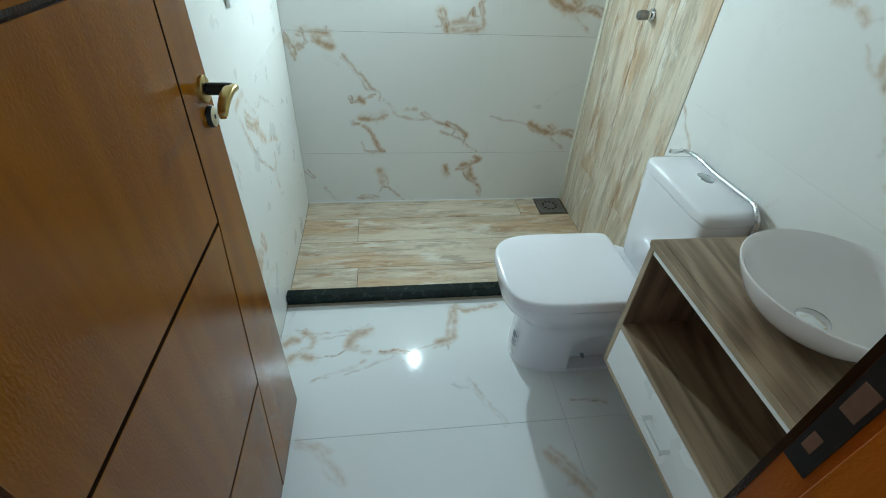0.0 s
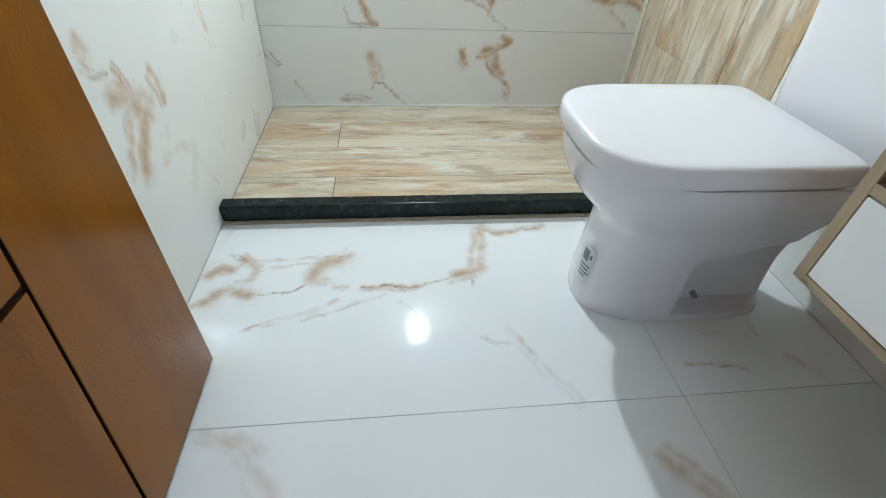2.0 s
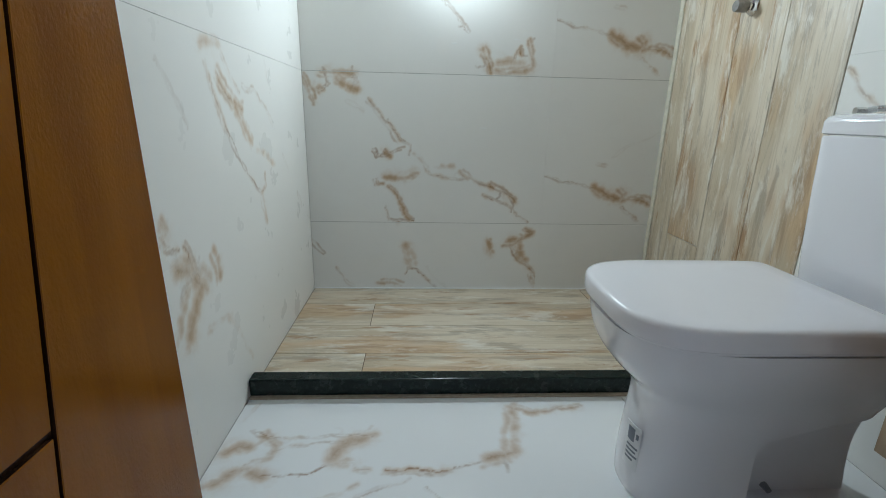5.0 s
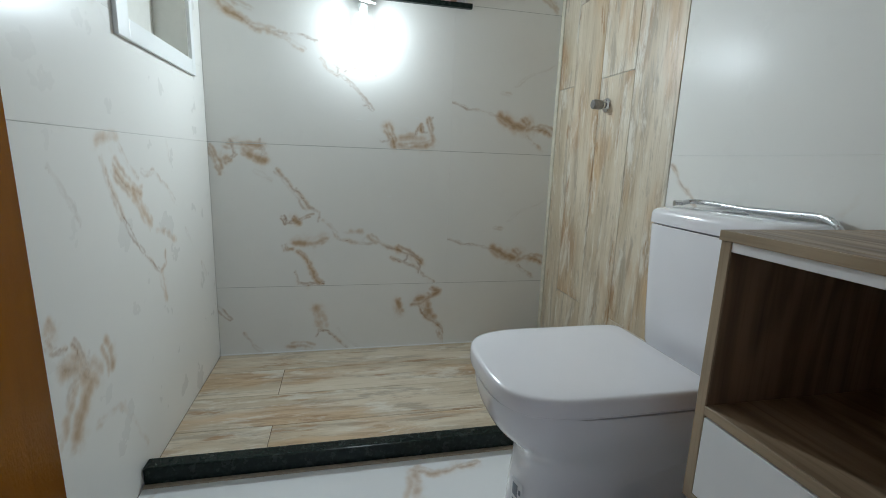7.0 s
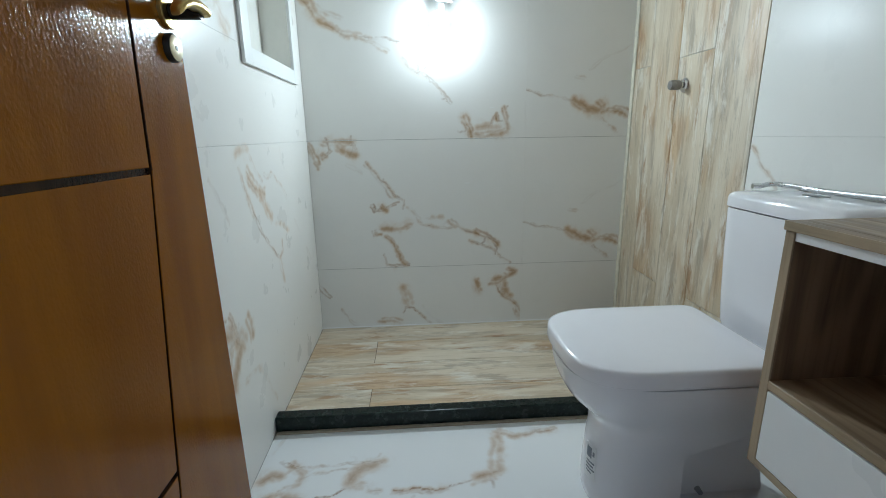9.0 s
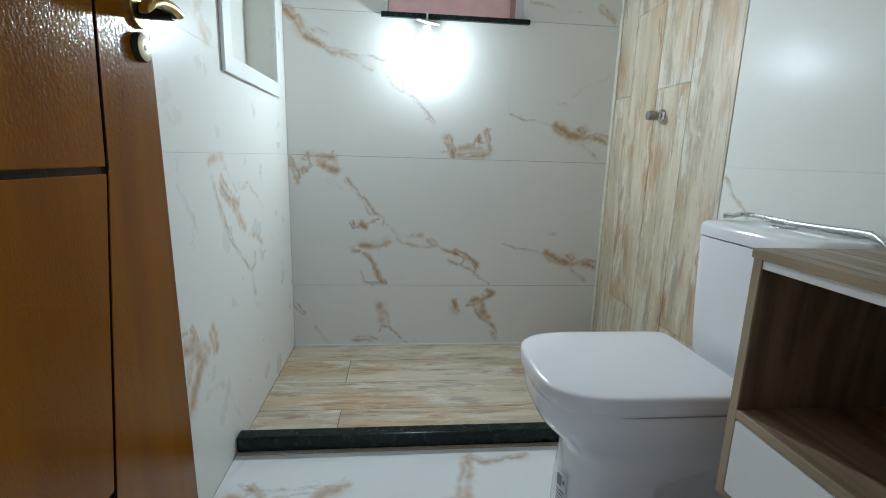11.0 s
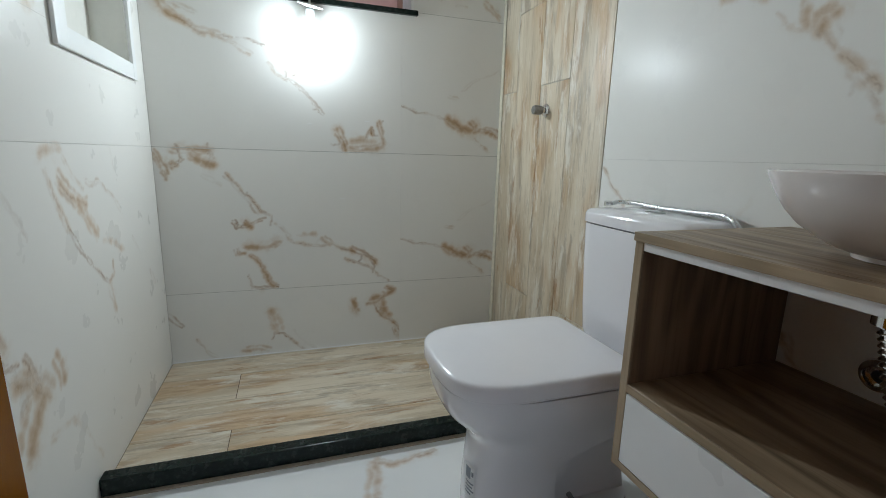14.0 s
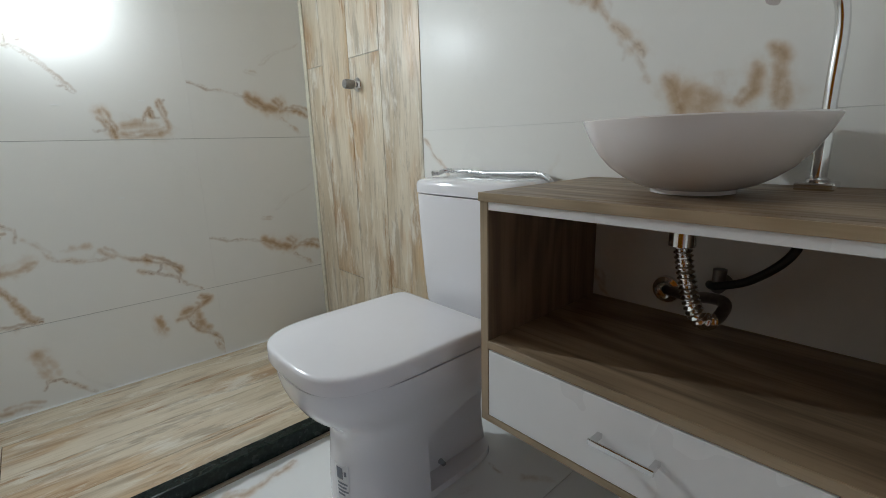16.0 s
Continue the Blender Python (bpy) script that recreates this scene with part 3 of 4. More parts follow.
vein(RIGHT_VEINS, 0.1, 1, 0.03, (0.780, 0.955), (0.746, 0.944), (0.722, 0.938))
vein(RIGHT_VEINS, 0.2, 0.9, 0.018, (0.725, 0.909), (0.696, 0.908))
vein(RIGHT_VEINS, 0.1, 0.9, 0.02, (0.773, 0.969), (0.739, 0.953), (0.708, 0.946))
vein(RIGHT_VEINS, 0.2, 1, 0.014, (0.671, 0.927), (0.651, 0.950), (0.647, 0.987))
vein(RIGHT_VEINS, 0.3, 1, 0.016, (0.621, 1.011), (0.606, 0.955), (0.606, 0.918))
vein(RIGHT_VEINS, 0.3, 0.6, 0.012, (0.961, 0.597), (0.936, 0.545), (0.904, 0.508))
vein(RIGHT_VEINS, 0.4, 0.5, 0.01, (1.568, 0.883), (1.504, 0.818), (1.460, 0.781))
vein(RIGHT_VEINS, 0.3, 0.7, 0.016, (1.454, 1.406), (1.360, 1.353))
vein(RIGHT_VEINS, 0.2, 0.6, 0.016, (1.195, 1.279), (1.132, 1.272), (1.095, 1.253))
vein(RIGHT_VEINS, 0, 0.3, 0.012, (1.080, 0.790), (1.050, 0.840))
vein(LEFT_VEINS, 0.2, 0.52, 0.03, (1.600, 1.500), (1.560, 1.360), (1.500, 1.240), (1.560, 1.200))
vein(FLOOR_VEINS, 0.2, 0.7, 0.018, (0.930, 0.840), (0.990, 0.760), (1.030, 0.700))
vein(FLOOR_VEINS, 0.1, 0.5, 0.016, (0.120, 0.950), (0.200, 0.910), (0.280, 0.800))
vein(FLOOR_VEINS, 0.3, 0.4, 0.01, (1.297, 1.131), (1.292, 1.087))
vein(FLOOR_VEINS, 0.2, 0.5, 0.016, (1.321, 1.028), (1.350, 0.993), (1.367, 0.967))
vein(FLOOR_VEINS, 0.2, 0.3, 0.01, (1.159, 1.110), (1.200, 1.096))

BACK_STRANDS, LEFT_STRANDS = strands(BACK_VEINS, 3), strands(LEFT_VEINS, 5)
RIGHT_STRANDS, FLOOR_STRANDS = strands(RIGHT_VEINS, 8), strands(FLOOR_VEINS, 11)
PIECE_STRANDS = strands(PIECE_VEINS, 14)

# ---- structure ----
wall_back = link("wall_back", boxes(
    (-0.15, WIN[0], BACK + 0.0018, BACK + 0.16, -0.05, CEIL), (WIN[1], W + 0.15, BACK + 0.0018, BACK + 0.16, -0.05, CEIL),
    (WIN[0], WIN[1], BACK + 0.0018, BACK + 0.16, -0.05, WIN[2] - 0.02), (WIN[0], WIN[1], BACK + 0.0018, BACK + 0.16, WIN[3], CEIL)), GROUT)
tagged(wall_back, "shower end wall of veined white porcelain tiles", "wall", kind="structure")
wall_left = link("wall_left", boxes(
    (-0.16, -0.0018, -1.3, NICHE[0], -0.05, CEIL), (-0.16, -0.0018, NICHE[1], BACK + 0.0018, -0.05, CEIL),
    (-0.16, -0.0018, NICHE[0], NICHE[1], -0.05, NICHE[2]), (-0.16, -0.0018, NICHE[0], NICHE[1], NICHE[3], CEIL),
    (-0.16, -0.105, NICHE[0], NICHE[1], NICHE[2], NICHE[3])), GROUT)
tagged(wall_left, "side wall of veined white porcelain tiles", "wall", kind="structure")
wall_right = link("wall_right", boxes((W + 0.0018, W + 0.16, 0.18, BACK + 0.0018, -0.05, CEIL)), GROUT)
tagged(wall_right, "side wall of white marble tiles and wood-look planks", "wall", kind="structure")
wall_entry = link("wall_entry", boxes(
    (DOORWAY[1] + 0.03, W + 0.16, 0.18, ENTRY, -0.05, CEIL), (-0.0018, DOORWAY[0] - 0.03, 0.18, ENTRY, -0.05, CEIL),
    (DOORWAY[0] - 0.03, DOORWAY[1] + 0.03, 0.18, ENTRY, DOORWAY[2] + 0.03, CEIL)), PLASTER)
tagged(wall_entry, "plain white wall round the doorway", "wall", kind="structure")
ceiling = link("ceiling", boxes((-0.16, W + 0.16, -1.3, BACK + 0.16, CEIL, CEIL + 0.1)), PLASTER)
tagged(ceiling, "plain white plaster ceiling", "ceiling", kind="structure")
floor = link("floor", boxes((-0.16, W + 0.16, -1.3, BACK + 0.16, -0.15, -0.0018)), GROUT)
tagged(floor, "glossy white porcelain floor with brown veins", "floor", kind="structure")
# unseen passage; its open end is added to let fill daylight in
hall_wall = link("wall_hall", boxes((W + 0.01, W + 0.16, -1.3, 0.18, -0.05, CEIL), (-0.16, W + 0.16, -1.4, -1.3, 2.35, CEIL)), PLASTER)
tagged(hall_wall, "plain white wall of the unseen passage, end left open for fill daylight", "wall", kind="structure")

for r in range(len(ROWS_Z) - 1):
    z0, z1 = ROWS_Z[r], ROWS_Z[r + 1]
    if r == 3:
        for a, b in ((0.0, WIN[0]), (WIN[1], W)):
            tile(wall_back, ON_BACK, (a, b, z0, z1), BACK_STRANDS, WALL_TILE, out=(0.2, 0.2, 3.0, 3.0))
        tile(wall_back, ON_BACK, (WIN[0], WIN[1], WIN[3], z1), [], WALL_TILE)
    else:
        tile(wall_back, ON_BACK, (0.0, 0.985, z0, z1), BACK_STRANDS, WALL_TILE, out=(0.2, 0.2, 3.0, 3.0))
        piece = [((0.985 + a[0], z0 + a[1]), (0.985 + b[0], z0 + b[1]), *rest) for a, b, *rest in PIECE_STRANDS]
        tile(wall_back, ON_BACK, (0.985, W, z0, z1), piece if r in (1, 2) else [], WALL_TILE, out=(0.2, 0.2, 3.0, 3.0))
    if r == 2:
        tile(wall_left, ON_LEFT, (1.172, BACK - 0.002, z0, NICHE[2]), LEFT_STRANDS, WALL_TILE, out=(1, 1, 1, 0))
        tile(wall_left, ON_LEFT, (1.172, NICHE[0], NICHE[2], z1), LEFT_STRANDS, WALL_TILE, out=(1, 0, 0, 1))
        tile(wall_left, ON_LEFT, (NICHE[1], BACK - 0.002, NICHE[2], z1), LEFT_STRANDS, WALL_TILE, out=(0, 1, 0, 1))
    elif r == 3:
        tile(wall_left, ON_LEFT, (1.172, NICHE[0], z0, z1), LEFT_STRANDS, WALL_TILE, out=(1, 0, 1, 1))
        tile(wall_left, ON_LEFT, (NICHE[1], BACK - 0.002, z0, z1), LEFT_STRANDS, WALL_TILE, out=(0, 1, 1, 1))
        tile(wall_left, ON_LEFT, (NICHE[0], NICHE[1], NICHE[3], z1), LEFT_STRANDS, WALL_TILE, out=(0, 0, 0, 1))
    elif r:
        tile(wall_left, ON_LEFT, (1.172, BACK - 0.002, 0.0 if r == 1 else z0, z1), LEFT_STRANDS, WALL_TILE)
    if r:
        tile(wall_left, ON_LEFT, (ENTRY + 0.001, 1.172, 0.0 if r == 1 else z0, z1), LEFT_STRANDS, WALL_TILE)
    tile(wall_right, ON_RIGHT, (ENTRY + 0.001, WOOD_Y, z0, z1), RIGHT_STRANDS, WALL_TILE, out=(0.5, 0.5, 0.5, 0.5))

for u0, u1, v0, v1 in ((0.001, 1.037, 0.954, CURB_Y), (1.037, W, 0.954, CURB_Y), (0.001, 1.037, ENTRY, 0.954), (1.037, W, ENTRY, 0.954)):
    tile(floor, ON_FLOOR, (u0, u1, v0, v1), FLOOR_STRANDS, FLOOR_TILE, out=(1.6, 1.6, 1.6, 1.6))
tile(floor, ON_FLOOR, (0.0, W, -1.3, ENTRY), [], FLOOR_TILE, cell=0.05)

PLANKS = {}


def plank(parent, length, width, m, name="plank"):
    key = (round(length, 3), round(width, 3))
    if key not in PLANKS:
        me = bpy.data.meshes.new("plank")
        bm = box(bmesh.new(), 0.0012, length - 0.0012, 0.0011, width - 0.0011, -0.008, 0.0, 0.0008, 1)
        bm.to_mesh(me)
        bm.free()
        me.materials.append(WOOD_TILE)
        PLANKS[key] = me
    ob = new(name, PLANKS[key])
    ob.parent = parent
    ob.matrix_world = m
    return ob


shower_floor = link("floor_shower", boxes((-0.005, W + 0.005, CURB_Y + 0.02, BACK + 0.0015, -0.0012, SHOWER_Z - 0.0018)), WOOD_GROUT)
tagged(shower_floor, "shower floor of wood-look porcelain planks", "floor", kind="structure")
for y0, y1, cuts in ((1.612, 1.794, (0.001, 0.291, W)), (1.794, 1.996, (0.001, 1.15, W)), (1.996, 2.198, (0.001, 0.283, W)), (2.198, BACK, (0.001, 1.19, 1.302))):
    for a, b in zip(cuts, cuts[1:]):
        plank(shower_floor, b - a, y1 - y0, pose(a, y0, SHOWER_Z))
for y0, y1, cuts in ((2.210, BACK, (SHOWER_Z, 1.195, 2.39, CEIL)), (2.003, 2.210, (SHOWER_Z, 0.318, 1.507, CEIL)),
                     (1.797, 2.003, (SHOWER_Z, 1.193, 2.39, CEIL)), (WOOD_Y, 1.797, (0.002, 0.325, 1.52, CEIL))):
    for a, b in zip(cuts, cuts[1:]):
        ob = plank(wall_right, b - a, y1 - y0, Matrix.Identity(4))
        ob.matrix_world = Matrix(((0, 0, -1, W - 0.002), (0, 1, 0, y0), (1, 0, 0, a), (0, 0, 0, 1)))

for x, z in ((0.833, 1.046), (0.590, 1.025), (0.720, 0.710)):
    link("grout_smear", box(bmesh.new(), x - 0.011, x + 0.011, BACK - 0.0008, BACK + 0.0002, z - 0.0018, z + 0.0018, 0.0004, 1), PLASTER, wall_back, "small dried white smear")

link("caulk", box(bmesh.new(), 0.002, W - 0.01, BACK - 0.007, BACK - 0.0002, SHOWER_Z - 0.001, SHOWER_Z + 0.005, 0.002, 1), PLASTER, wall_back, "pale caulk along the wall's foot")

# ---- shower fittings ----
curb = link("shower_curb", box(bmesh.new(), 0.002, W - 0.002, CURB_Y, CURB_Y + 0.042, 0.006, 0.056, 0.004), GRANITE)
tagged(curb, "polished black granite curb at the shower's edge", "curb", kind="structure")
bed = link("trim_mortar", box(bmesh.new(), 0.002, W - 0.002, CURB_Y - 0.010, CURB_Y + 0.03, 0.0005, 0.006, 0.001), MORTAR)
tagged(bed, "beige mortar line under the curb", "trim", kind="structure")


def corner_trim():
    bm = box(bmesh.new(), W - 0.0068, W - 0.0018, BACK - 0.030, BACK - 0.0014, SHOWER_Z + 0.001, CEIL, 0.001, 1)
    return tagged(link("trim_corner", bm, EDGE_PALE), "pale edge strip in the shower corner", "trim", kind="structure")


EDGE_PALE = plain("pale_edge", (0.76, 0.71, 0.58), 0.5, 0, 0.18, 40)
corner_trim()


def floor_drain():
    x0, x1, y0, y1, z = 1.305, 1.455, 2.212, 2.362, SHOWER_Z
    thing = empty("floor_drain")
    thing.location = (1.38, 2.287, z)
    inv = Matrix.Translation((-1.38, -2.287, -z))

    def add(name, bm, mat, label=""):
        bm.transform(inv)
        return part(name, bm, mat, thing, label)
    bm = boxes((x0, x1, y0, y0 + 0.018, z - 0.004, z + 0.004), (x0, x1, y1 - 0.018, y1, z - 0.004, z + 0.004),
               (x0, x0 + 0.018, y0 + 0.018, y1 - 0.018, z - 0.004, z + 0.004), (x1 - 0.018, x1, y0 + 0.018, y1 - 0.018, z - 0.004, z + 0.004))
    add("frame", bm, STEEL, "brushed steel frame")
    bm = bmesh.new()
    cyl(bm, (1.38, 2.287, z - 0.003), (1.38, 2.287, z + 0.003), 0.056, seg=40)
    add("grate", bm, STEEL, "round steel grate")
    bm = boxes((x0 + 0.018, x1 - 0.018, y0 + 0.018, y1 - 0.018, z - 0.004, z + 0.0005))
    add("plate", bm, STEEL)
    for k in range(10):
        a = 2 * math.pi * k / 10
        bm = bmesh.new()
        cx, cy = 1.38 + 0.038 * math.cos(a), 2.287 + 0.038 * math.sin(a)
        cyl(bm, (cx, cy, z + 0.001), (cx, cy, z + 0.0036), 0.0075, seg=12)
        add("slot", bm, DARK, "dark drain slot")
    return tagged(thing, "square steel drain with round grate in the shower floor", "drain")


floor_drain()


def shower_valve():
    thing = empty("shower_valve")
    thing.location = (W - 0.002, 1.948, 1.093)
    bm = lathe([(0.0, 0), (0.024, 0), (0.026, 0.003), (0.022, 0.008), (0.011, 0.011), (0.010, 0.022)], 0, 0, 28)
    rot = Matrix.Rotation(radians(-90), 4, "Y")
    bm.transform(rot)
    part("escutcheon", bm, CHROME, thing, "", True)
    bm = lathe([(0.0, 0.020), (0.015, 0.020), (0.0175, 0.024), (0.0175, 0.052), (0.0155, 0.057), (0.0, 0.0575)], 0, 0, 28)
    bm.transform(rot)
    part("knob", bm, STEEL, thing, "satin metal knob", True)
    return tagged(thing, "small chrome shower valve knob on wood-look tiles", "valve")


shower_valve()


def wall_niche():
    y0, y1, z0, z1 = NICHE
    thing = empty("wall_niche")
    thing.location = (0, y0, z0)
    inv = Matrix.Translation((0, -y0, -z0))
    o = (0.062, 0.034, 0.05, 0.05)
    for name, dims in (("frame_side", (0.001, 0.012, y0 - o[0], y0, z0 - o[2], z1 + o[3])), ("frame_side", (0.001, 0.012, y1, y1 + o[1], z0 - o[2], z1 + o[3])),
                       ("frame_bottom", (0.001, 0.0118, y0, y1, z0 - o[2], z0)), ("frame_top", (0.001, 0.0118, y0, y1, z1, z1 + o[3]))):
        bm = box(bmesh.new(), *dims, bevel=0.002)
        bm.transform(inv)
        part(name, bm, FRAME_WHITE, thing)
    for name, dims in (("side", (-0.10, 0.001, y0, y0 + 0.006, z0 + 0.006, z1 - 0.006)), ("side", (-0.10, 0.001, y1 - 0.006, y1, z0 + 0.006, z1 - 0.006)),
                       ("bottom", (-0.10, 0.001, y0, y1, z0, z0 + 0.006)), ("top", (-0.10, 0.001, y0, y1, z1 - 0.006, z1)), ("back", (-0.105, -0.10, y0, y1, z0, z1))):
        bm = box(bmesh.new(), *dims)
        bm.transform(inv)
        part(name, bm, NICHE_LINING, thing)
    return tagged(thing, "white framed recess built into the tiled wall", "niche", kind="structure")


NICHE_LINING = plain("niche_lining", (0.76, 0.75, 0.70), 0.35, 0, 0.04, 30)
wall_niche()


def window():
    x0, x1, z0, z1 = WIN
    thing = empty("window_1")
    thing.location = (x0, BACK, z0)
    inv = Matrix.Translation((-x0, -BACK, -z0))

    def add(name, bm, mat, label=""):
        bm.transform(inv)
        return part(name, bm, mat, thing, label)
    add("sill", box(bmesh.new(), x0 - 0.016, x1 + 0.016, BACK - 0.018, BACK + 0.162, z0 - 0.020, z0, 0.002), GRANITE, "black granite sill")
    add("reveal", boxes((x0, x0 + 0.012, BACK, BACK + 0.16, z0, z1)), PLASTER, "white plastered reveal")
    add("reveal", boxes((x1 - 0.012, x1, BACK, BACK + 0.16, z0, z1)), PLASTER, "white plastered reveal")
    add("reveal", boxes((x0 + 0.012, x1 - 0.012, BACK, BACK + 0.16, z1 - 0.012, z1)), PLASTER, "white plastered reveal")
    return tagged(thing, "small open window with black granite sill above the lamp", "window", kind="structure")


window()
shaft = link("wall_outside", boxes((-1.2, 2.6, 3.25, 3.4, -0.15, 2.7)), PINK)
tagged(shaft, "pink painted wall outside the window", "wall", kind="structure")
shaft_side = link("wall_outside_side", boxes((1.16, 1.30, BACK + 0.162, 3.25, -0.15, 2.4)), TAN)
tagged(shaft_side, "tan plastered wall beside the window outside", "wall", kind="structure")
ground = link("ground", boxes((-40, 40, -40, 40, -0.4, -0.16)), MORTAR)
tagged(ground, "bare ground outside", "ground", kind="structure")


def wall_lamp():
    cx, cy = 0.603, 2.342
    thing = empty("pendant_bulb")
    thing.location = (cx, cy, 1.5)
    inv = Matrix.Translation((-cx, -cy, -1.5))

    def add(name, bm, mat, label="", smooth=True):
        bm.transform(inv)
        return part(name, bm, mat, thing, label, smooth)
    bm = lathe([(0.0, 0.004), (0.046, 0.004), (0.050, 0.0), (0.048, -0.003), (0.012, -0.006), (0.0, -0.006)], 0, 0, 40)
    bm.transform(Matrix.Translation((cx, cy - 0.024, 1.472)) @ Matrix.Rotation(radians(14), 4, "X") @ Matrix.Rotation(radians(10), 4, "Y"))
    add("canopy", bm, FRAME_WHITE, "thin tilted white round canopy")
    add("socket", lathe([(0.015, 1.462), (0.018, 1.457), (0.018, 1.440), (0.014, 1.434)], cx, cy, 28, True, True), FRAME_WHITE)
    dome = [(0.0, 1.365), (0.006, 1.3658), (0.0115, 1.368), (0.0165, 1.373), (0.0195, 1.379), (0.0208, 1.388), (0.0208, 1.400), (0.0190, 1.418), (0.0145, 1.436)]
    for name, mat, lit in (("bulb", GLOW, True), ("bulb_back", GLOW_BACK, False)):
        bm = lathe(dome, cx, cy, 40)
        bm.normal_update()
        bmesh.ops.delete(bm, geom=[f for f in bm.faces if ((f.normal.y < -0.54 or (f.normal.z < -0.75 and f.normal.y < 0.0)) and f.calc_center_median().z < 1.425) != lit], context="FACES")
        add(name, bm, mat, "glowing cool white bulb" if lit else "faintly glowing back of the bulb")
    bm = tube([(cx, cy, 1.482), (cx, cy - 0.004, 1.505), (cx, cy + 0.02, 1.5195), (cx, cy + 0.04, 1.5195), (cx, cy + 0.10, 1.5195)], 0.004)
    add("bracket", bm, FRAME_WHITE, "thin white bracket hooked on the sill")
    return tagged(thing, "lit cool white bulb hung from the window sill", "lamp")


wall_lamp()


# ---- toilet ----
def outline(cx, cy, front, back, half, nf, nb, z, count=72):
    """A ring of superellipse halves: front towards -x, back towards +x."""
    ring = []
    for k in range(count):
        a = 2 * math.pi * k / count
        c, s = math.cos(a), math.sin(a)
        n, reach = (nb, back) if c > 0 else (nf, front)
        ring.append((cx + math.copysign(abs(c) ** (2 / n) * reach, c), cy + math.copysign(abs(s) ** (2 / n) * half, s), z))
    return ring


def carve(bm, cutters):
    """Cuts the bodies out of bm."""
    made = []
    for k, body in enumerate([bm] + cutters):
        bmesh.ops.recalc_face_normals(body, faces=body.faces)
        me = bpy.data.meshes.new("blank")
        body.to_mesh(me)
        body.free()
        made.append(new("blank", me))
        if k:
            cut = made[0].modifiers.new("cut", "BOOLEAN")
            cut.operation, cut.solver, cut.object = "DIFFERENCE", "EXACT", made[k]
    deps = bpy.context.evaluated_depsgraph_get()
    out = bmesh.new()
    out.from_mesh(made[0].evaluated_get(deps).to_mesh())
    for ob in made:
        me = ob.data
        bpy.data.objects.remove(ob)
        bpy.data.meshes.remove(me)
    return out


def toilet():
    cy = 1.258
    thing = empty("toilet")
    thing.location = (1.15, cy, 0)
    inv = Matrix.Translation((-1.15, -cy, 0))

    def add(name, bm, mat, label="", smooth=True, under=None):
        bm.transform(inv)
        return part(name, bm, mat, under or thing, label, smooth)

    # pedestal and bowl: height, front x, back x, half width, front and back squareness
    prof = [(0.0, 0.902, 1.353, 0.112, 2.6, 5), (0.006, 0.898, 1.356, 0.115, 2.6, 5), (0.08, 0.898, 1.336, 0.112, 2.6, 5), (0.16, 0.904, 1.322, 0.111, 2.6, 5),
            (0.21, 0.912, 1.326, 0.118, 2.6, 5), (0.245, 0.912, 1.332, 0.128, 2.6, 5), (0.265, 0.892, 1.34, 0.135, 2.6, 5), (0.29, 0.856, 1.355, 0.146, 2.7, 5), (0.32, 0.829, 1.37, 0.160, 2.8, 5), (0.36, 0.816, 1.36, 0.176, 2.9, 5), (0.392, 0.809, 1.35, 0.182, 3.0, 5), (0.398, 0.812, 1.348, 0.179, 3.0, 5)]
    rings = []
    hs = [p[0] for p in prof]
    levels = np.linspace(0, 0.398, 81)
    curve = []
    for k in range(1, 6):
        run = np.interp(levels, hs, [p[k] for p in prof])
        for _ in range(4):
            run[1:-1] = np.convolve(np.pad(run, 3, mode="edge"), np.ones(7) / 7, "valid")[1:-1]
        curve.append(run)
    for i, z in enumerate(levels):
        z = float(z)
        f, b, h, nf, nb = (float(run[i]) for run in curve)
        ring = outline((f + b) / 2, cy, (b - f) / 2, (b - f) / 2, h, nf, nb, z, 128)
        rings.append(ring)
    # bolt recess on either flank, open towards the wall
    notch = ((1.096, 0.022), (1.093, 0.180), (1.22, 0.230), (1.48, 0.255), (1.48, 0.022))
    cutters = [loft([[(x, cy + k * (d or 0.056 + 0.12 * z), z) for x, z in notch] for d in (None, 0.30)]) for k in (-1, 1)]
    add("bowl", carve(loft(rings), cutters), PORCELAIN)
    # shelf that carries the cistern
    rings = [outline(1.40, cy, 0.06, 0.062, h, 4, 6, z) for z, h in ((0.285, 0.09), (0.33, 0.14), (0.385, 0.175), (0.402, 0.172))]
    add("cistern_shelf", loft(rings), PORCELAIN)
    rings = [outline(1.032, cy, 0.225 - d, 0.226 - d, 0.186 - d, 3.5, 14.0, z) for z, d in ((0.399, 0.014), (0.400, 0.010), (0.402, 0.009), (0.4045, 0.009), (0.4065, 0.013))]
    add("seat", loft(rings), SEAT_PLASTIC)
    rings = [outline(1.032, cy, 0.226 - d, 0.228 - d, 0.187 - d, 3.5, 14.0, z) for z, d in ((0.4085, 0.003), (0.4095, 0.001), (0.412, 0.0), (0.438, 0.0), (0.4425, 0.0014), (0.4455, 0.0048), (0.447, 0.011), (0.448, 0.05))]
    add("lid", loft(rings), SEAT_PLASTIC, "white closed lid")
    for dy in (-0.075, 0.075):
        bm = cyl(bmesh.new(), (1.268, cy + dy - 0.018, 0.418), (1.268, cy + dy + 0.018, 0.418), 0.012)
        add("hinge", bm, SEAT_PLASTIC)
    # cistern
    ct = 1.245
    body = [outline(1.385, ct, 0.080 + k, 0.080, h, 9, 12, z) for z, h, k in ((0.402, 0.150, -0.008), (0.42, 0.158, -0.003), (0.50, 0.166, 0.0), (0.62, 0.175, 0.002), (0.728, 0.180, 0.004), (0.732, 0.179, 0.003))]
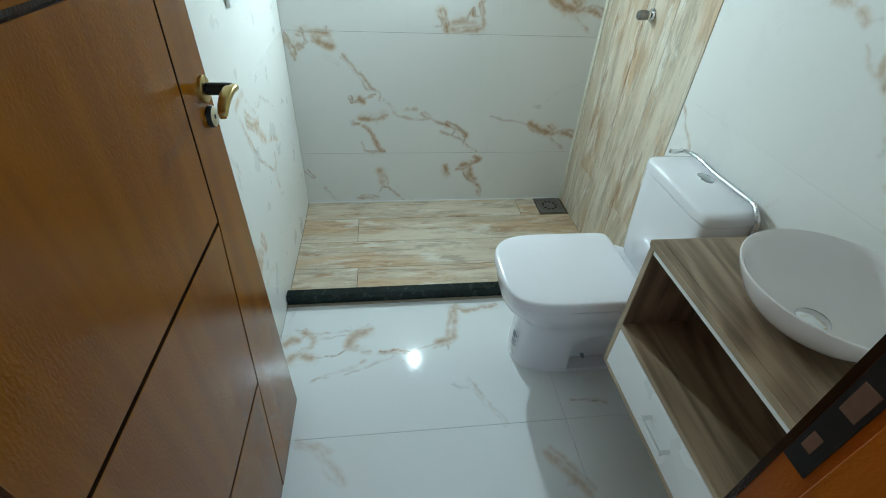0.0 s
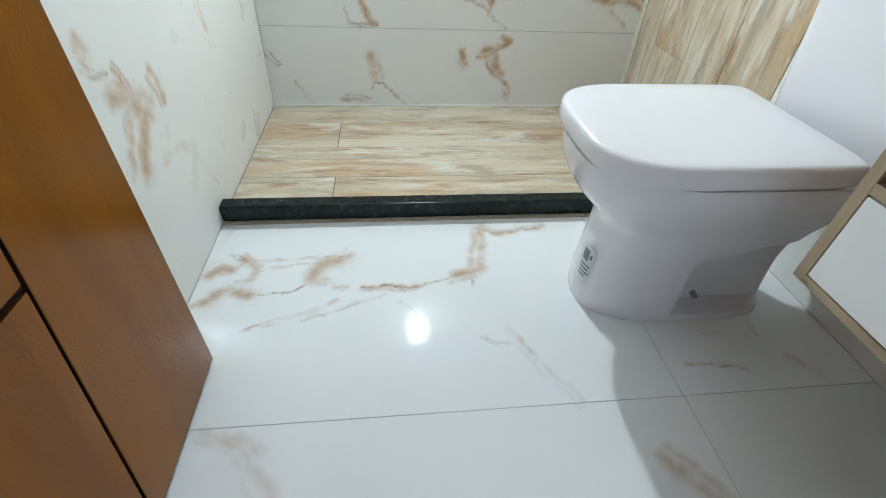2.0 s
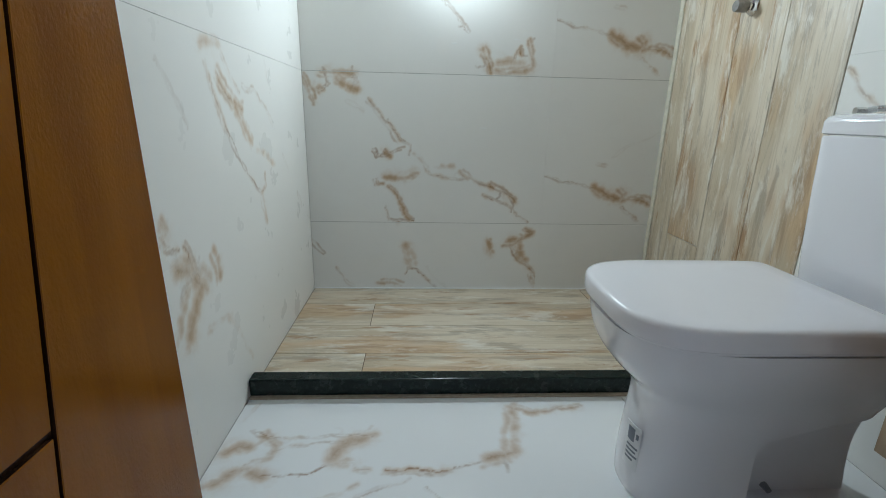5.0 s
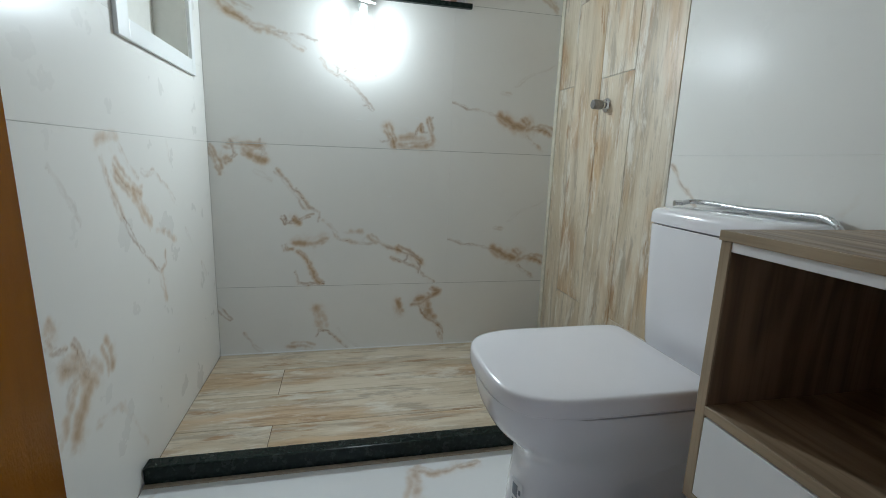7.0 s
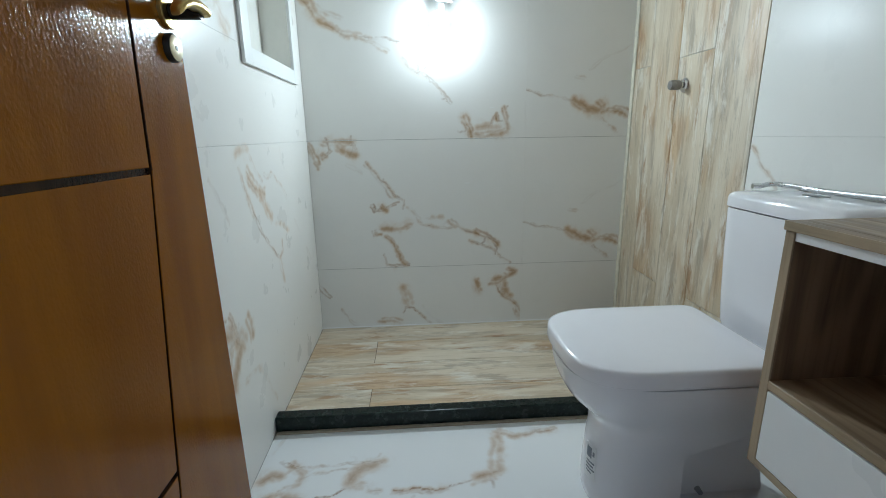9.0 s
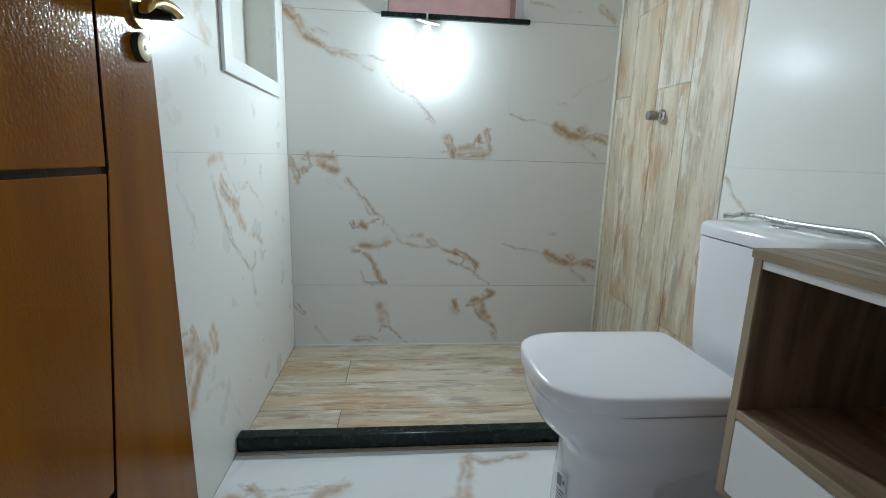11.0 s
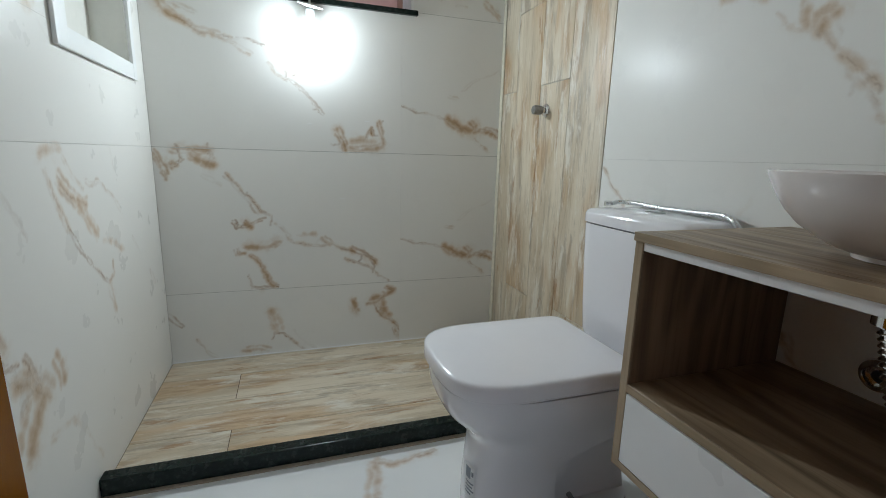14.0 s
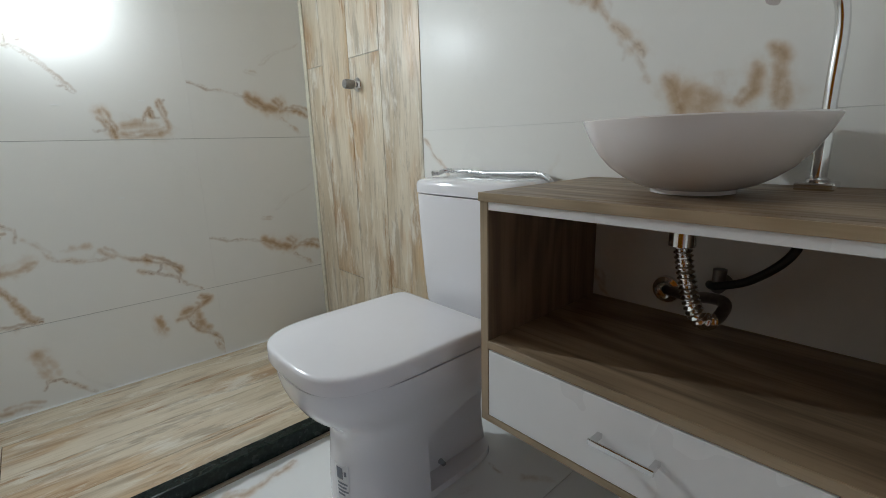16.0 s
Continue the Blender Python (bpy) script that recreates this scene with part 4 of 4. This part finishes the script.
    cistern = add("cistern", loft(body), PORCELAIN)
    top = [outline(1.385, ct, 0.087 - d, 0.081, 0.184 - d, 8, 12, z) for z, d in ((0.734, 0.005), (0.737, 0.0), (0.760, 0.0), (0.768, 0.003), (0.773, 0.010), (0.776, 0.025), (0.777, 0.05))]
    cover = add("cistern_lid", loft(top), PORCELAIN)
    bm = bmesh.new()
    bmesh.ops.create_uvsphere(bm, u_segments=28, v_segments=12, radius=1.0, matrix=Matrix.LocRotScale((1.412, 1.265, 0.777), None, (0.020, 0.032, 0.006)))
    add("flush_button", bm, BUTTON, "oval chrome flush button")
    for s in (-1, 1):
        bm = cyl(bmesh.new(), (1.173, cy + s * 0.058, 0.040), (1.173, cy + s * 0.078, 0.038), 0.008, 0.006, 12)
        add("bolt", bm, BUTTON, "dull chrome floor bolt")
    # printed film label on the pedestal's front flank
    def on_flank(a, z, lift):
        c, q = math.cos(a), math.sin(a)
        return (1.15 - 0.252 * abs(c) ** (2 / 2.6) - lift * 0.8 * abs(c) ** 0.5, cy - 0.112 * abs(q) ** (2 / 2.6) - lift * 0.6, z)
    def film(a0, a1, z0, z1, lift):
        return loft([[on_flank(a0 + (a1 - a0) * k / 6, z, lift) for k in range(7)] + [on_flank(a1 - (a1 - a0) * k / 6, z, lift - 0.0012) for k in range(7)] for z in (z0, z1)])
    label = add("label", film(0.02, 0.32, 0.062, 0.162, 0.0016), PAPER, "pale printed label", False)
    for a0, a1, z0, z1 in ((0.06, 0.20, 0.124, 0.154), (0.23, 0.28, 0.134, 0.146), (0.06, 0.29, 0.110, 0.114), (0.06, 0.26, 0.100, 0.104), (0.06, 0.30, 0.090, 0.094), (0.06, 0.22, 0.080, 0.084)):
        add("print_bar", film(a0, a1, z0, z1, 0.0024), INK, "dark print", False, label)
    return tagged(thing, "white close-coupled toilet with lid closed, on the tiled floor", "toilet")


toilet()


def supply_hose():
    thing = empty("supply_hose")
    thing.location = (1.44, 1.25, 0.78)
    inv = Matrix.Translation((-1.44, -1.25, -0.78))
    bm = tube([(1.405, 1.432, 0.783), (1.43, 1.425, 0.789), (1.448, 1.38, 0.789), (1.447, 1.28, 0.786), (1.450, 1.17, 0.788), (1.449, 1.10, 0.790), (1.440, 1.065, 0.782), (1.440, 1.045, 0.758), (1.440, 1.042, 0.70)], 0.0065, 12, 0.0003, 200.0, 0.0016)
    bm.transform(inv)
    part("braid", bm, BRAID, thing, "", True)
    bm = cyl(bmesh.new(), (1.405, 1.432, 0.783), (1.386, 1.436, 0.783), 0.0085, seg=6)
    bm.transform(inv)
    part("nut", bm, CHROME, thing)
    return tagged(thing, "braided steel supply hose lying on the cistern lid", "hose")


supply_hose()


# ---- vanity ----
def vanity():
    x0, x1, y0, y1, z0, z1 = 1.083, W - 0.002, 0.362, 0.958, 0.328, 0.784
    thing = empty("vanity_cabinet")
    thing.location = (x1, (y0 + y1) / 2, z0)
    inv = Matrix.Translation((-x1, -(y0 + y1) / 2, -z0))

    def add(name, bm, mat, label="", under=None, smooth=False):
        bm.transform(inv)
        return part(name, bm, mat, under or thing, label, smooth)
    t = 0.018
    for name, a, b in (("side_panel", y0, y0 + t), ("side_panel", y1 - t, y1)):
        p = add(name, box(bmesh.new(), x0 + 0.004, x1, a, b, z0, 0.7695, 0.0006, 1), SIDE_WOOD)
        add("edge_band", box(bmesh.new(), x0, x0 + 0.0037, a, b, z0, 0.7695, 0.0006, 1), EDGE_WOOD, "pale edge band", p)
    p = add("shelf", box(bmesh.new(), x0 + 0.004, x1, y0 + t, y1 - t, 0.486, 0.502, 0.0006, 1), TOP_WOOD)
    add("edge_band", box(bmesh.new(), x0, x0 + 0.0037, y0 + t, y1 - t, 0.486, 0.502, 0.0006, 1), EDGE_WOOD_Y, "pale edge band", p)
    p = add("bottom_panel", box(bmesh.new(), x0 + 0.004, x1, y0 + t, y1 - t, z0, z0 + 0.014, 0.0006, 1), TOP_WOOD)
    add("edge_band", box(bmesh.new(), x0, x0 + 0.0037, y0 + t, y1 - t, z0, z0 + 0.014, 0.0006, 1), EDGE_WOOD_Y, "pale edge band", p)
    add("top_rail", box(bmesh.new(), x0 + 0.002, x0 + 0.018, y0 + t, y1 - t, 0.7545, 0.7695, 0.0008, 1), WHITE_MDF, "white rail below the top")
    add("back_panel", box(bmesh.new(), x1 - 0.012, x1, y0 + t, y1 - t, z0 + 0.014, 0.486), WHITE_MDF)
    front = add("drawer_front", box(bmesh.new(), x0 - 0.001, x0 + 0.016, y0 + t + 0.003, y1 - t - 0.003, z0 + 0.017, 0.4835, 0.0012), WHITE_MDF, "plain white drawer front")
    ya, yb, hz = 0.606, 0.708, 0.420
    handle = add("handle", box(bmesh.new(), x0 - 0.030, x0 - 0.025, ya, yb, hz - 0.005, hz + 0.005, 0.0015), CHROME, "slim chrome bar handle", front)
    for y in (ya + 0.006, yb - 0.006):
        q = boxes((x0 - 0.026, x0 - 0.001, y - 0.004, y + 0.004, hz - 0.004, hz + 0.004))
        add("handle_foot", q, CHROME, "", front)
    return tagged(thing, "wall-hung wood-look vanity with white drawer and open shelf", "cabinet")


EDGE_WOOD_Y = laminate("laminate_edge_long", (0.42, 0.32, 0.21), (0.31, 0.23, 0.14), 1)
vanity()


def worktop():
    thing = empty("worktop")
    thing.location = (1.275, 0.66, 0.770)
    inv = Matrix.Translation((-1.275, -0.66, -0.770))
    for name, dims, mat, label in (("panel", (1.1072, W - 0.001, 0.360, 0.9565, 0.770, 0.786), TOP_WOOD, ""),
                                   ("front_strip", (1.0835, 1.1062, 0.360, 0.9565, 0.770, 0.786), TOP_WOOD, "paler front strip behind a thin dark joint"),
                                   ("edge_band", (1.080, 1.0834, 0.360, 0.960, 0.770, 0.7858), EDGE_WOOD_Y, "pale front edge band"),
                                   ("edge_band", (1.0835, W - 0.001, 0.9566, 0.960, 0.770, 0.7858), EDGE_WOOD_X, "pale side edge band")):
        q = box(bmesh.new(), *dims, bevel=0.0008)
        q.transform(inv)
        part(name, q, mat, thing, label)
    return tagged(thing, "wood-look laminate worktop with brown grain on the vanity", "worktop")


EDGE_WOOD_X = laminate("laminate_edge_across", (0.42, 0.32, 0.21), (0.31, 0.23, 0.14), 0)
worktop()



def basin():
    cx, cy = 1.268, 0.668
    thing = empty("vessel_basin")
    thing.location = (cx, cy, 0.786)
    inv = Matrix.Translation((-cx, -cy, -0.784))
    prof = [(0.0, 0.788), (0.056, 0.788), (0.058, 0.785), (0.061, 0.786), (0.062, 0.792), (0.072, 0.7945), (0.088, 0.800), (0.107, 0.811), (0.127, 0.826), (0.144, 0.845), (0.157, 0.866), (0.166, 0.884), (0.1702, 0.894), (0.171, 0.898), (0.1685, 0.900),
            (0.164, 0.8965), (0.155, 0.881), (0.143, 0.862), (0.129, 0.842), (0.112, 0.824), (0.090, 0.810), (0.060, 0.803), (0.030, 0.800), (0.0, 0.799)]
    bm = lathe(prof, cx, cy, 72)
    bm.transform(inv)
    part("bowl", bm, BASIN_CHINA, thing, "", True)
    bm = lathe([(0.0, 0.807), (0.012, 0.8065), (0.022, 0.804), (0.030, 0.8035), (0.032, 0.8015), (0.032, 0.7995)], cx, cy, 32)
    bm.transform(inv)
    part("drain_cap", bm, CHROME, thing, "chrome drain cap", True)
    return tagged(thing, "round off-white vessel basin on the vanity top", "basin")


basin()


def faucet():
    x, y, z = 1.412, 0.534, 0.786
    thing = empty("faucet")
    thing.location = (x, y, z)
    bm = box(bmesh.new(), -0.026, 0.026, -0.026, 0.026, 0.0, 0.012, 0.003)
    part("base", bm, CHROME, thing)
    bm = lathe([(0.0, 0.011), (0.016, 0.011), (0.016, 0.016), (0.0115, 0.019), (0.0115, 0.086), (0.0095, 0.089), (0.0, 0.089)], 0, 0, 28)
    part("body", bm, CHROME, thing, "", True)
    bm = tube([(0, 0, 0.08), (0, 0, 0.16), (0, 0.0, 0.24), (-0.012, 0.008, 0.285), (-0.045, 0.03, 0.312), (-0.085, 0.055, 0.305), (-0.105, 0.066, 0.27)], 0.0095, 16, 0, 0, 0.006)
    part("spout", bm, CHROME, thing, "tall curved chrome spout", True)
    return tagged(thing, "tall curved chrome faucet standing behind the basin", "faucet")


faucet()


def siphon():
    cx, cy = 1.268, 0.674
    thing = empty("basin_siphon")
    thing.location = (cx, cy, 0.76)
    inv = Matrix.Translation((-cx, -cy, -0.76))

    def add(name, bm, mat, label=""):
        bm.transform(inv)
        return part(name, bm, mat, thing, label, True)
    add("tailpiece", cyl(bmesh.new(), (cx, cy, 0.769), (cx, cy, 0.70), 0.0185), CHROME, "polished chrome tailpiece")
    add("nut", cyl(bmesh.new(), (cx, cy, 0.722), (cx, cy, 0.698), 0.0215, seg=10), CHROME)
    add("bellows", tube([(cx, cy, 0.70), (cx + 0.006, cy - 0.008, 0.65), (cx + 0.014, cy - 0.018, 0.60), (cx + 0.026, cy - 0.030, 0.568), (cx + 0.046, cy - 0.043, 0.562)], 0.0132, 18, 0.0022, 110.0, 0.0015), CHROME, "ribbed chrome pipe")
    add("trap_arm", tube([(cx + 0.046, cy - 0.043, 0.562), (cx + 0.062, cy - 0.050, 0.570), (cx + 0.082, cy - 0.050, 0.586), (cx + 0.115, cy - 0.020, 0.580), (cx + 0.160, cy + 0.040, 0.560), (W - 0.004, cy + 0.094, 0.552)], 0.0105, 18), STEEL, "dull grey outlet arm")
    bm = lathe([(0.0, 0.0), (0.030, 0.0), (0.028, 0.006), (0.019, 0.010), (0.017, 0.018)], 0, 0, 32)
    bm.transform(Matrix.Translation((W - 0.001, cy + 0.094, 0.552)) @ Matrix.Rotation(radians(-90), 4, "Y"))
    add("flange", bm, CHROME)
    return tagged(thing, "ribbed chrome siphon below the basin", "siphon")


siphon()


def black_hose():
    thing = empty("water_hose")
    thing.location = (W, 0.62, 0.6)
    inv = Matrix.Translation((-W, -0.62, -0.6))
    for name, bm, mat in (("hose", tube([(1.43, 0.675, 0.592), (1.40, 0.655, 0.600), (1.39, 0.60, 0.625), (1.395, 0.55, 0.675), (1.408, 0.537, 0.73), (1.412, 0.534, 0.769)], 0.0075, 12), RUBBER),
                          ("angle_valve", cyl(bmesh.new(), (W - 0.001, 0.66, 0.592), (1.425, 0.66, 0.592), 0.014), STEEL),
                          ("valve_knob", cyl(bmesh.new(), (1.432, 0.66, 0.595), (1.432, 0.66, 0.625), 0.012), STEEL)):
        bm.transform(inv)
        part(name, bm, mat, thing, "", True)
    return tagged(thing, "dark flexible water hose with angle valve under the vanity", "hose")


black_hose()


# ---- door ----
def door():
    xa, xb, y0, y1, z0, z1 = 0.068, 0.104, 0.362, 1.098, 0.012, 2.09
    thing = empty("door_1")
    thing.location = (xb, y0, z0)
    inv = Matrix.Translation((-xb, -y0, -z0))

    def add(name, bm, mat, label="", under=None, smooth=False):
        bm.transform(inv)
        return part(name, bm, mat, under or thing, label, smooth)
    groove = lambda z: 0.803 + 0.143 * min(z, 0.888) + 0.05 * max(0.0, z - 0.888)
    edge = lambda z: y1 + 0.002 - 0.024 * z
    add("core", loft([[(x, y0, z0), (x, edge(z0), z0), (x, edge(z1), z1), (x, y0, z1)] for x in (xa, xb - 0.006)]), DARKENED_WOOD, "groove ground of the leaf, grime and shade in its colour")
    g, gh, zs = 0.0028, 0.0047, (z0, 0.444, 0.888, 1.324, 1.768, z1)

    def slab(corners):
        rings = []
        for d, dx in ((0.0, xb - 0.006), (0.0, xb - 0.001), (0.001, xb)):
            c = Vector((0, sum(p[0] for p in corners) / len(corners), sum(p[1] for p in corners) / len(corners)))
            rings.append([(dx, p[0] + math.copysign(d, c.y - p[0]), p[1] + math.copysign(d, c.z - p[1])) for p in corners])
        bm = loft(rings)
        bm.normal_update()
        # side faces take the dark colour: grime and shade of the grooves, painted
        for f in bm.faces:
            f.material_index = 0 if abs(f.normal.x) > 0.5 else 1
        return bm
    add("stile", slab([(groove(z0) + g, z0), (edge(z0), z0), (edge(z1), z1), (groove(z1) + g, z1), (groove(0.888) + g, 0.888)]), (DOOR_WOOD, DARKENED_WOOD))
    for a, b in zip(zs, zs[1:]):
        add("panel", slab([(y0, a + gh), (groove(a) - g, a + gh), (groove(b) - g, b - gh), (y0, b - gh)]), (DOOR_WOOD, DARKENED_WOOD))
    # lever handle set
    hy, hz = 1.040, 1.118
    handle = empty("lever_handle")
    handle.parent = thing
    handle.location = inv @ Vector((xb, hy, hz))
    inv2 = Matrix.Translation((-xb, -hy, -hz))

    def piece(name, bm, mat, label="", smooth=True):
        bm.transform(inv2)
        return part(name, bm, mat, handle, label, smooth)
    q = Matrix.Rotation(radians(90), 4, "Y")
    bm = lathe([(0.0, 0.0), (0.025, 0.0), (0.025, 0.005), (0.0235, 0.0065), (0.011, 0.007)], 0, 0, 32)
    bm.transform(Matrix.Translation((xb, hy, hz)) @ q)
    piece("rosette", bm, BRASS, "round brass rosette")
    piece("neck", cyl(bmesh.new(), (xb + 0.008, hy, hz), (xb + 0.052, hy, hz), 0.0115), BLACK_METAL, "dark neck")
    bm = loft([[(xb + 0.052 + px, hy + dy, hz + dz + pz) for px, pz in ((math.copysign(abs(math.cos(a)) ** 0.6, math.cos(a)) * 0.011 * k, math.copysign(abs(math.sin(a)) ** 0.6, math.sin(a)) * 0.007 * k) for a in (math.pi * q / 10 for q in range(20)))]
               for dy, dz, k in ((0.012, 0.0, 0.9), (0.0, 0.002, 1.0), (-0.02, 0.004, 1.0), (-0.045, 0.001, 0.98), (-0.066, -0.007, 0.9), (-0.078, -0.016, 0.8), (-0.083, -0.021, 0.55))])
    piece("lever", bm, BRASS, "bent brass lever")
    # sides are brass in a dark reflection, which is put into the colour
    bm = lathe([(0.0, 0.0), (0.021, 0.0), (0.021, 0.007), (0.0195, 0.009), (0.0, 0.009)], 0, 0, 32)
    bm.transform(Matrix.Translation((xb, 1.036, 1.066)) @ q)
    piece("key_rosette", bm, BLACK_METAL, "key rosette, dark reflection painted on its brass sides")
    bm = lathe([(0.0, 0.0090), (0.0185, 0.0090), (0.0192, 0.0098), (0.0185, 0.0104), (0.0, 0.0104)], 0, 0, 32)
    bm.transform(Matrix.Translation((xb, 1.036, 1.066)) @ q)
    piece("key_face", bm, PALE_BRASS, "pale polished brass face")
    bm = cyl(bmesh.new(), (xb + 0.0095, 1.036, 1.066), (xb + 0.0109, 1.036, 1.066), 0.0042, seg=16)
    piece("keyhole", bm, BLACK_METAL, "", False)
    return tagged(thing, "open varnished reddish-brown wooden door with grooves", "door", kind="structure")


# dark varnish: the door grooves' grime and shade put into one colour
DARKENED_WOOD = varnish("darkened_varnish", (0.045, 0.020, 0.009), (0.022, 0.010, 0.005))
door()


def door_frame():
    x0, x1, zt = DOORWAY
    thing = empty("door_frame")
    thing.location = (x0, ENTRY, 0)
    inv = Matrix.Translation((-x0, -ENTRY, 0))

    def add(name, bm, mat, label="", under=None):
        bm.transform(inv)
        return part(name, bm, mat, under or thing, label)
    add("jamb", box(bmesh.new(), x0 - 0.03, x0, 0.178, ENTRY + 0.003, 0.0, zt, 0.002), JAMB_WOOD)
    strike = add("jamb", box(bmesh.new(), x1, x1 + 0.03, 0.178, ENTRY + 0.003, 0.0, zt, 0.002), JAMB_WOOD)
    add("stop", box(bmesh.new(), x1 - 0.012, x1, 0.178, 0.305, 0.0, zt - 0.012, 0.002), JAMB_WOOD)
    add("stop", box(bmesh.new(), x0, x0 + 0.012, 0.178, 0.305, 0.0, zt - 0.012, 0.002), JAMB_WOOD)
    add("head", box(bmesh.new(), x0 - 0.03, x1 + 0.03, 0.178, ENTRY + 0.003, zt, zt + 0.03, 0.002), JAMB_WOOD)
    add("edge_strip", boxes((x1 - 0.0015, x1 - 0.0002, ENTRY - 0.006, ENTRY + 0.0025, 0.0, zt)), DARKENED_WOOD, "thin dark strip along the jamb edge", strike)
    plate = add("strike_plate", boxes((x1 - 0.002, x1, 0.318, 0.347, 0.972, 1.16)), BLACK_METAL, "worn dark strike plate", strike)
    for a, b, c in ((1.000, 1.026, 0.329), (1.066, 1.108, 0.323)):
        add("mortise", box(bmesh.new(), x1 - 0.0026, x1 - 0.0015, c, 0.341, a, b, 0.0004, 1), RAW_WOOD, "raw wood seen in the strike hole", strike)
    return tagged(thing, "varnished orange-brown wooden door frame with strike plate", "door frame", kind="structure")


door_frame()
